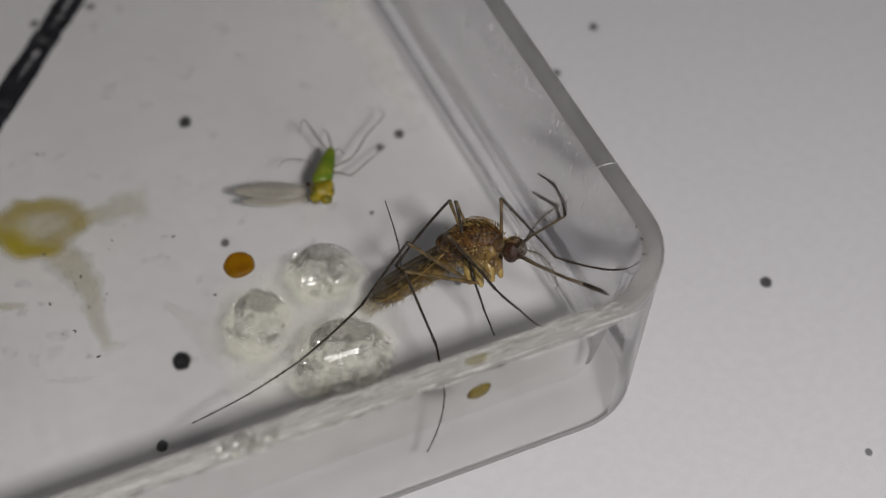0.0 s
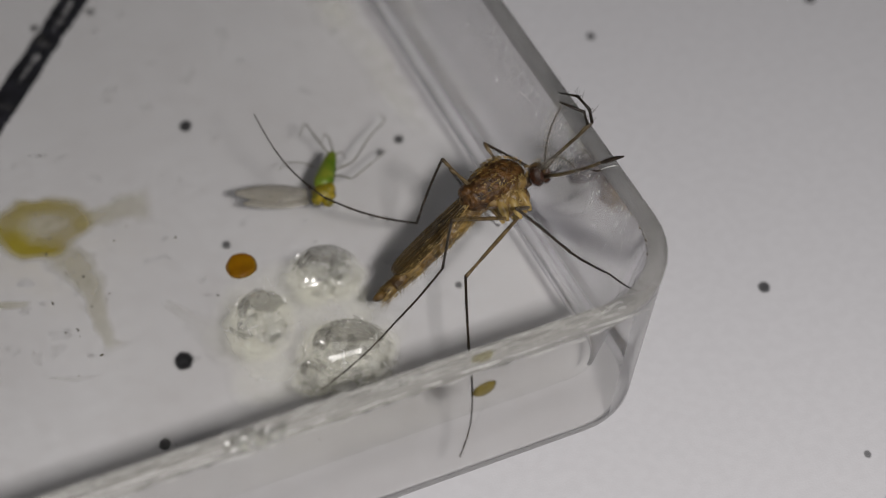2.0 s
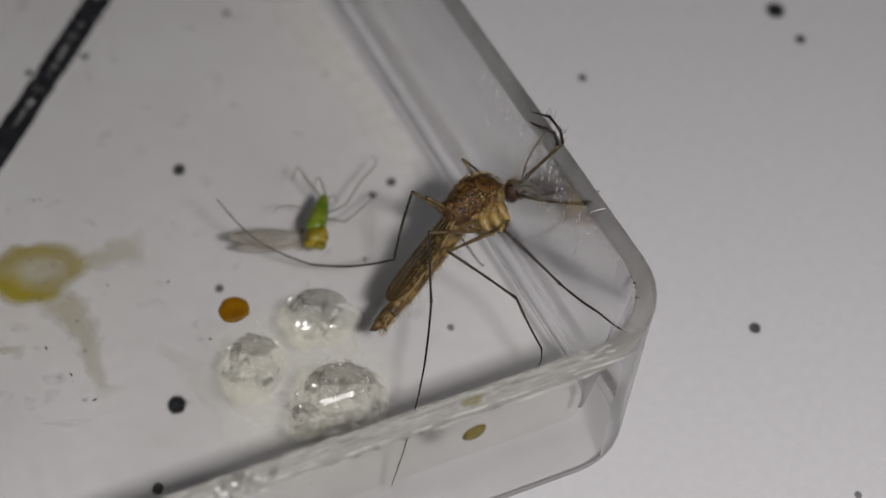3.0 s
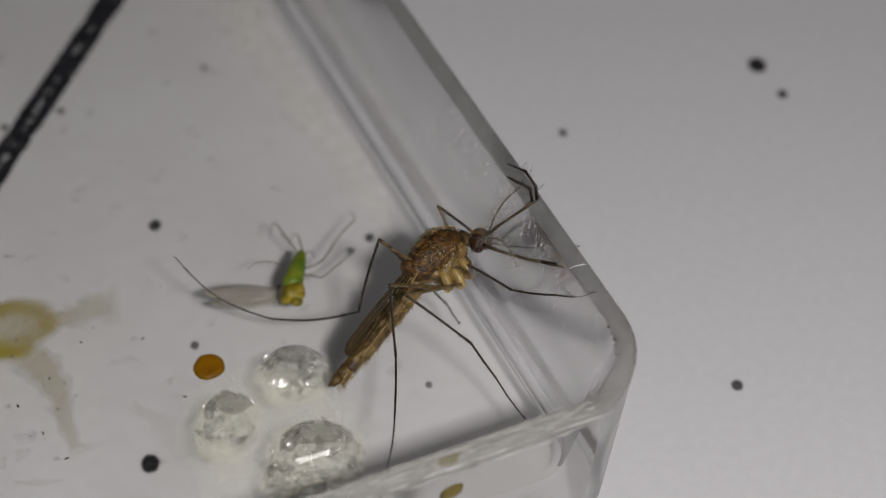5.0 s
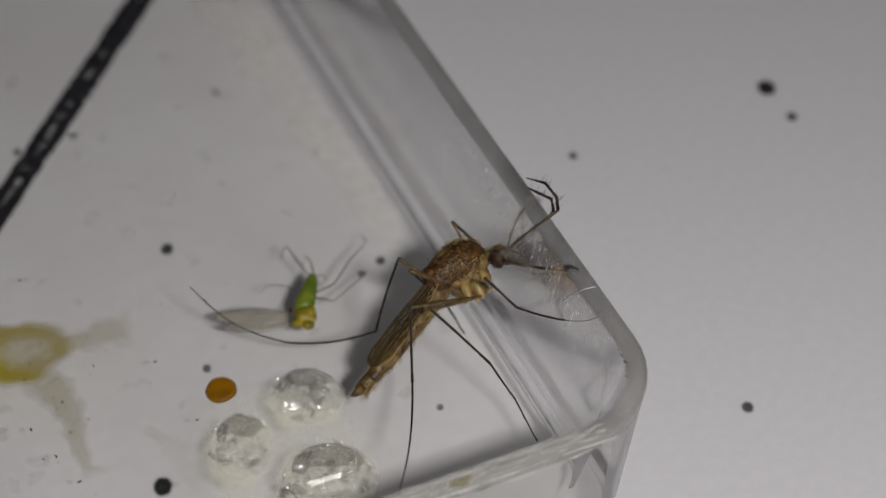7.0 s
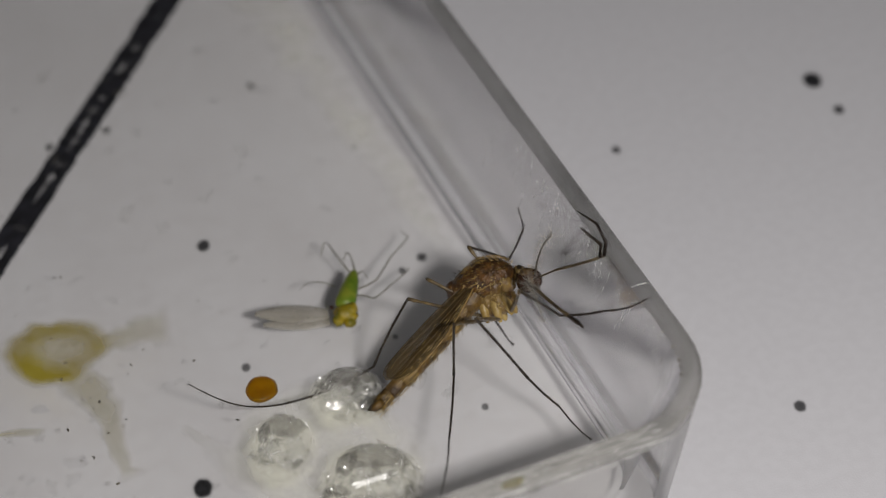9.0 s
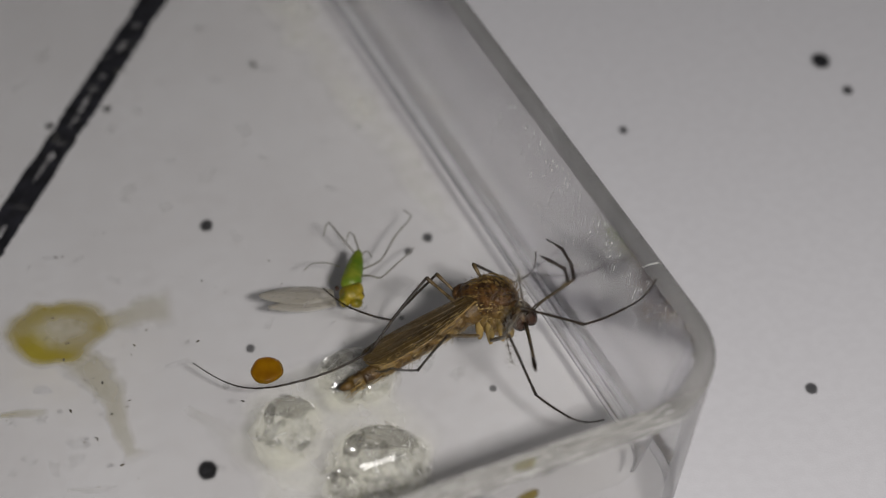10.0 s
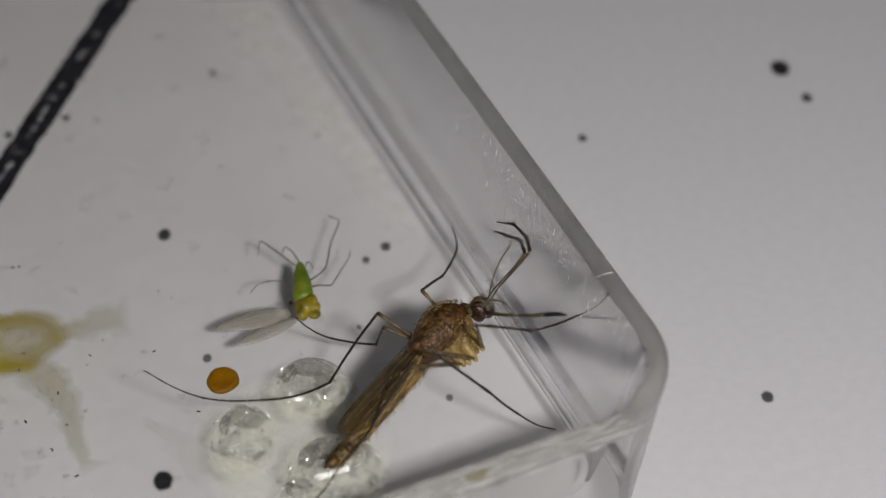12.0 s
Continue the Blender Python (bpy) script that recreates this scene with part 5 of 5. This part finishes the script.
    leg_step("hind_right", 2.5, -161, 28, 53, -81, -120, 15, -135, -35)
    leg_step("front_left", 2.5, 110, 37, -19, -46, -46, 32, -57, 39)
    leg_step("middle_left", 2.5, 136, 24, 14, -63, -96, 25, 39, -59)
    leg_step("hind_left", 2.5, 145, 40, 174, -71, 149, -9, 124, 21)
    body_step(3, (-2.94, 8.70, 4.50), 11, -1, 6, -13, -67, 25, -158, -29, -41, 59)
    leg_step("front_right", 3, -120, 38, -61, -26, -76, 8, -76, 14)
    leg_step("middle_right", 3, -155, 21, -52, -21, -81, -35, 73, -70)
    leg_step("hind_right", 3, -165, 32, -106, -82, -118, 7, -133, -35)
    leg_step("front_left", 3, 107, 38, -23, -49, -24, 12, -70, 34)
    leg_step("middle_left", 3, 159, 39, 25, -61, 16, -65, -98, 26)
    leg_step("hind_left", 3, 152, 39, -173, -75, 141, -19, 133, 28)
    body_step(5, (-3.39, 8.91, 4.50), 6, 10, 1, 1, -66, 17, -160, -30, -43, 52)
    leg_step("front_right", 5, -119, 52, 5, -50, -59, 24, -62, 36)
    leg_step("middle_right", 5, -161, 27, -44, -33, -31, -62, -85, -4)
    leg_step("hind_right", 5, -166, 34, -91, -82, -114, 10, -117, 26)
    leg_step("front_left", 5, 98, 42, -17, -49, -46, 13, -58, 31)
    leg_step("middle_left", 5, 155, 38, -5, -59, 27, -60, -100, 25)
    leg_step("hind_left", 5, 146, 41, -164, -71, 145, -17, 135, 27)
    body_step(5.5, (-3.25, 8.87, 4.50), -2, 11, -10, 3, -61, 21, -162, -30, -39, 58)
    leg_step("front_right", 5.5, -117, 54, 8, -51, -58, 22, -65, 41)
    leg_step("middle_right", 5.5, -155, 34, -37, -44, -45, -58, -91, 3)
    leg_step("hind_right", 5.5, -159, 35, -78, -87, -115, 14, -118, 24)
    leg_step("front_left", 5.5, 102, 40, -11, -45, -30, -2, -67, 34)
    leg_step("middle_left", 5.5, 156, 37, -5, -57, 32, -61, -100, 25)
    leg_step("hind_left", 5.5, 151, 48, -174, -71, 144, -17, 134, 28)
    body_step(6.5, (-2.90, 8.70, 4.50), -2, 8, -8, -1, -59, 24, -165, -30, -39, 58)
    leg_step("front_right", 6.5, -124, 49, 31, -53, -60, 20, -60, 37)
    leg_step("middle_right", 6.5, -154, 38, -33, -52, -54, -61, -94, 4)
    leg_step("hind_right", 6.5, -157, 32, 165, -89, -118, 14, -119, 27)
    leg_step("front_left", 6.5, 111, 36, -13, -39, -56, 20, -76, 41)
    leg_step("middle_left", 6.5, 153, 39, -11, -60, 32, -61, -101, 27)
    leg_step("hind_left", 6.5, 150, 48, -176, -67, 137, -22, 134, 28)
    body_step(7, (-2.89, 9.28, 4.50), 6, 4, -0, -7, -67, 24, -159, -29, -34, 52)
    leg_step("front_right", 7, -123, 51, 12, -58, -62, 17, -59, 35)
    leg_step("middle_right", 7, -155, 27, -46, -40, -32, -62, -93, -3)
    leg_step("hind_right", 7, -161, 28, -112, -78, -114, 21, -119, 20)
    leg_step("front_left", 7, 102, 41, -26, -52, -75, 28, -24, 5)
    leg_step("middle_left", 7, 167, 38, 5, -59, 46, -60, -104, 31)
    leg_step("hind_left", 7, 157, 43, -164, -69, 146, -20, 138, 25)
    body_step(7.2, (-3.46, 9.08, 4.50), 7, 3, 2, -8, -74, 19, -160, -30, -37, 47)
    leg_step("front_right", 7.2, -124, 49, 11, -51, -60, 15, -65, 35)
    leg_step("middle_right", 7.2, -156, 26, -37, -39, -43, -53, -88, 1)
    leg_step("hind_right", 7.2, -158, 28, 2, -88, -114, 13, -116, 24)
    leg_step("front_left", 7.2, 95, 43, -15, -49, -32, -4, -58, 31)
    leg_step("middle_left", 7.2, 165, 43, -8, -58, 33, -61, -99, 29)
    leg_step("hind_left", 7.2, 165, 38, -156, -54, 139, -38, -179, 30)
    body_step(8.8, (-3.28, 9.30, 4.50), 14, -2, 10, -14, -62, 23, -156, -28, -29, 39)
    leg_step("front_right", 8.8, -117, 49, 15, -55, -58, 27, -58, 38)
    leg_step("middle_right", 8.8, -154, 23, -42, -39, -37, -57, -85, 1)
    leg_step("hind_right", 8.8, -156, 18, 46, -85, -115, 14, -117, 24)
    leg_step("front_left", 8.8, 120, 32, -2, -43, -39, 22, -77, 47)
    leg_step("middle_left", 8.8, 163, 32, -9, -50, 30, -62, -100, 25)
    leg_step("hind_left", 8.8, 160, 28, -168, -63, -163, 15, 150, 15)
    body_step(9, (-3.68, 8.95, 4.20), -24, 24, -41, 21, -88, 17, -160, -24, -44, 37)
    leg_step("front_right", 9, -105, 60, 7, -51, -56, 34, -50, 40)
    leg_step("middle_right", 9, -137, 44, -47, -48, -17, -55, -84, 7)
    leg_step("hind_right", 9, -142, 40, 67, -80, -117, 9, -118, 25)
    leg_step("front_left", 9, 112, 35, 17, -44, -64, 72, 70, -21)
    leg_step("middle_left", 9, 144, 26, -27, -37, 37, -62, -104, 34)
    leg_step("hind_left", 9, 162, 24, 180, -64, 176, -11, 180, 38)
    body_step(9.5, (-4.24, 8.02, 3.80), -37, 15, -52, 10, -103, 11, -176, -21, -59, 53)
    leg_step("front_right", 9.5, -108, 76, -15, -34, -55, 39, -42, 55)
    leg_step("middle_right", 9.5, -105, 47, 17, -65, -18, -51, -79, 17)
    leg_step("hind_right", 9.5, -123, 54, 69, -71, -122, 12, -120, 25)
    leg_step("front_left", 9.5, 105, 38, 10, -46, 37, -35, -120, 68)
    leg_step("middle_left", 9.5, 117, 33, 91, -65, 73, -24, -161, 70)
    leg_step("hind_left", 9.5, 149, 48, 161, -65, 175, -11, -180, 32)
    body_step(10, (-4.16, 8.21, 3.50), -52, 18, -72, 13, -110, 20, -178, -18, -57, 57)
    leg_step("front_right", 10, -88, 66, -9, -32, -46, 44, -49, 62)
    leg_step("middle_right", 10, -99, 49, -37, -70, -78, 16, 16, -38)
    leg_step("hind_right", 10, -143, 43, 110, -63, -135, 47, 84, -47)
    leg_step("front_left", 10, 103, 38, 14, -49, 39, -30, -108, 67)
    leg_step("middle_left", 10, 122, 30, 153, -56, -170, 43, 105, -13)
    leg_step("hind_left", 10, 148, 47, -160, -32, 174, -10, 118, -20)
    body_step(10.5, (-4.28, 7.28, 3.60), -42, 11, -60, 6, -77, 24, -172, -18, -32, 69)
    leg_step("front_right", 10.5, -88, 67, 1, -32, -39, 51, -50, 65)
    leg_step("middle_right", 10.5, -106, 50, -13, -69, -8, -50, -73, 48)
    leg_step("hind_right", 10.5, -144, 39, -133, 24, 121, -45, 137, -36)
    leg_step("front_left", 10.5, 117, 46, 20, -44, 41, -11, -121, 64)
    leg_step("middle_left", 10.5, 127, 42, 165, -60, 115, -17, 95, -14)
    leg_step("hind_left", 10.5, 158, 54, 175, -54, -169, 16, 139, 1)
    body_step(11, (-4.49, 7.68, 3.90), -32, 26, -54, 23, 30, -33, -156, -20, -43, 74)
    leg_step("front_right", 11, -102, 62, -2, -33, -40, 41, -52, 63)
    leg_step("middle_right", 11, -114, 44, -9, -65, -5, -53, -72, 35)
    leg_step("hind_right", 11, -145, 37, -133, 14, 127, -34, 80, -19)
    leg_step("front_left", 11, 130, 47, 13, -41, 37, -25, -120, 66)
    leg_step("middle_left", 11, 137, 18, 87, -73, 169, 29, 102, -13)
    leg_step("hind_left", 11, 151, 42, -166, -55, -165, 21, 137, -0)
    body_step(11.5, (-4.44, 7.55, 3.90), 16, -11, 12, -24, -46, 56, -154, -20, -23, 78)
    leg_step("front_right", 11.5, -118, 61, 0, -36, -43, 42, -53, 61)
    leg_step("middle_right", 11.5, -135, 44, -28, -60, -2, -54, -74, 35)
    leg_step("hind_right", 11.5, -154, 30, -134, 14, 131, -33, 82, -18)
    leg_step("front_left", 11.5, 123, 44, 19, -46, 41, -37, -102, 57)
    leg_step("middle_left", 11.5, 136, 19, 89, -72, 171, 28, 102, -13)
    leg_step("hind_left", 11.5, 145, 38, -171, -56, -166, 19, 133, -3)
    body_step(12, (-4.88, 6.83, 4.20), 17, 8, 15, 0, -63, 29, -160, -26, -31, 62)
    leg_step("front_right", 12, -126, 62, 7, -34, 13, -15, -42, 54)
    leg_step("middle_right", 12, -158, 44, -24, -46, -2, -55, -1, -45)
    leg_step("hind_right", 12, -157, 37, 169, -63, -130, 30, 110, -64)
    leg_step("front_left", 12, 118, 32, 47, -33, 50, -15, 70, -18)
    leg_step("middle_left", 12, 140, 16, 78, -58, 131, -14, -178, 53)
    leg_step("hind_left", 12, 130, 24, -177, -53, -161, 26, 135, -2)
    times = [k / 10 for k in range(121)]
    rows = {key: [] for key in pieces}
    root = []
    for t in times:
        place, ahead, neck, beak, tail, feel = between(BODY, t)
        m = Matrix.Translation(place * MM) @ facing(ahead)
        root.append((t, m))
        back = m.inverted()
        rows["head"].append((t, back @ Matrix.Translation((place + neck.normalized() * NECK) * MM) @ facing(beak)))
        for key in ("palp_r", "palp_l"):
            rows[key].append((t, back @ Matrix.Translation((place + neck.normalized() * NECK) * MM) @ facing(feel)))
        lean = Matrix.Rotation(radians(float(np.interp(t, (0, 7.2, 8.8, 9.5, 12), (0, 0, -6, -10, -10)))), 4, "X")
        behind = back @ Matrix.Translation(place * MM) @ facing(tail) @ lean
        rows["abdomen"].append((t, behind))
        lifted = Matrix.Rotation(radians(float(np.interp(t, (0, 7.2, 8.8, 9.5, 10.5, 12), (-2, -2, -3.5, -4, -6, -4)))), 4, "Y")
        for key in ("wing_r", "wing_l"):
            rows[key].append((t, behind @ lifted))
        for pair in LEGS:
            for side in ("right", "left"):
                x, y, z = HIPS[pair]
                joint = m @ (Vector((x, y if side == "left" else -y, z)) * MM)
                for k, d in enumerate(between(STEPS[pair + "_" + side], t)):
                    d.normalize()
                    rows[pair, side, k].append((t, back @ Matrix.Translation(joint) @ facing(d)))
                    joint = joint + d * LEGS[pair][k] * MM
    walk(insect, root)
    for key, ob in pieces.items():
        walk(ob, rows[key])
    walk(green_midge, [
        (0, at(-7.26, 11.92, FLOOR_Z, 0, 0, -5)), (9.9, at(-7.26, 11.92, FLOOR_Z, 0, 0, -5)), (10.1, at(-7.26, 11.90, FLOOR_Z, 0, 0, 0)),
        (10.4, at(-7.32, 11.80, FLOOR_Z, 0, 0, 11)), (12, at(-7.32, 11.80, FLOOR_Z, 0, 0, 11))])
    for wing, early, late in zip(midge_wings, (12, 2), (15, 14)):
        walk(wing, [(0, pose(0, 0, 0, 0, 0, early)), (9.9, pose(0, 0, 0, 0, 0, early)), (10.1, pose(0, 0, 0, 0, 0, early + 0.25 * (late - early))), (10.4, pose(0, 0, 0, 0, 0, late)), (12, pose(0, 0, 0, 0, 0, late))])


motions()
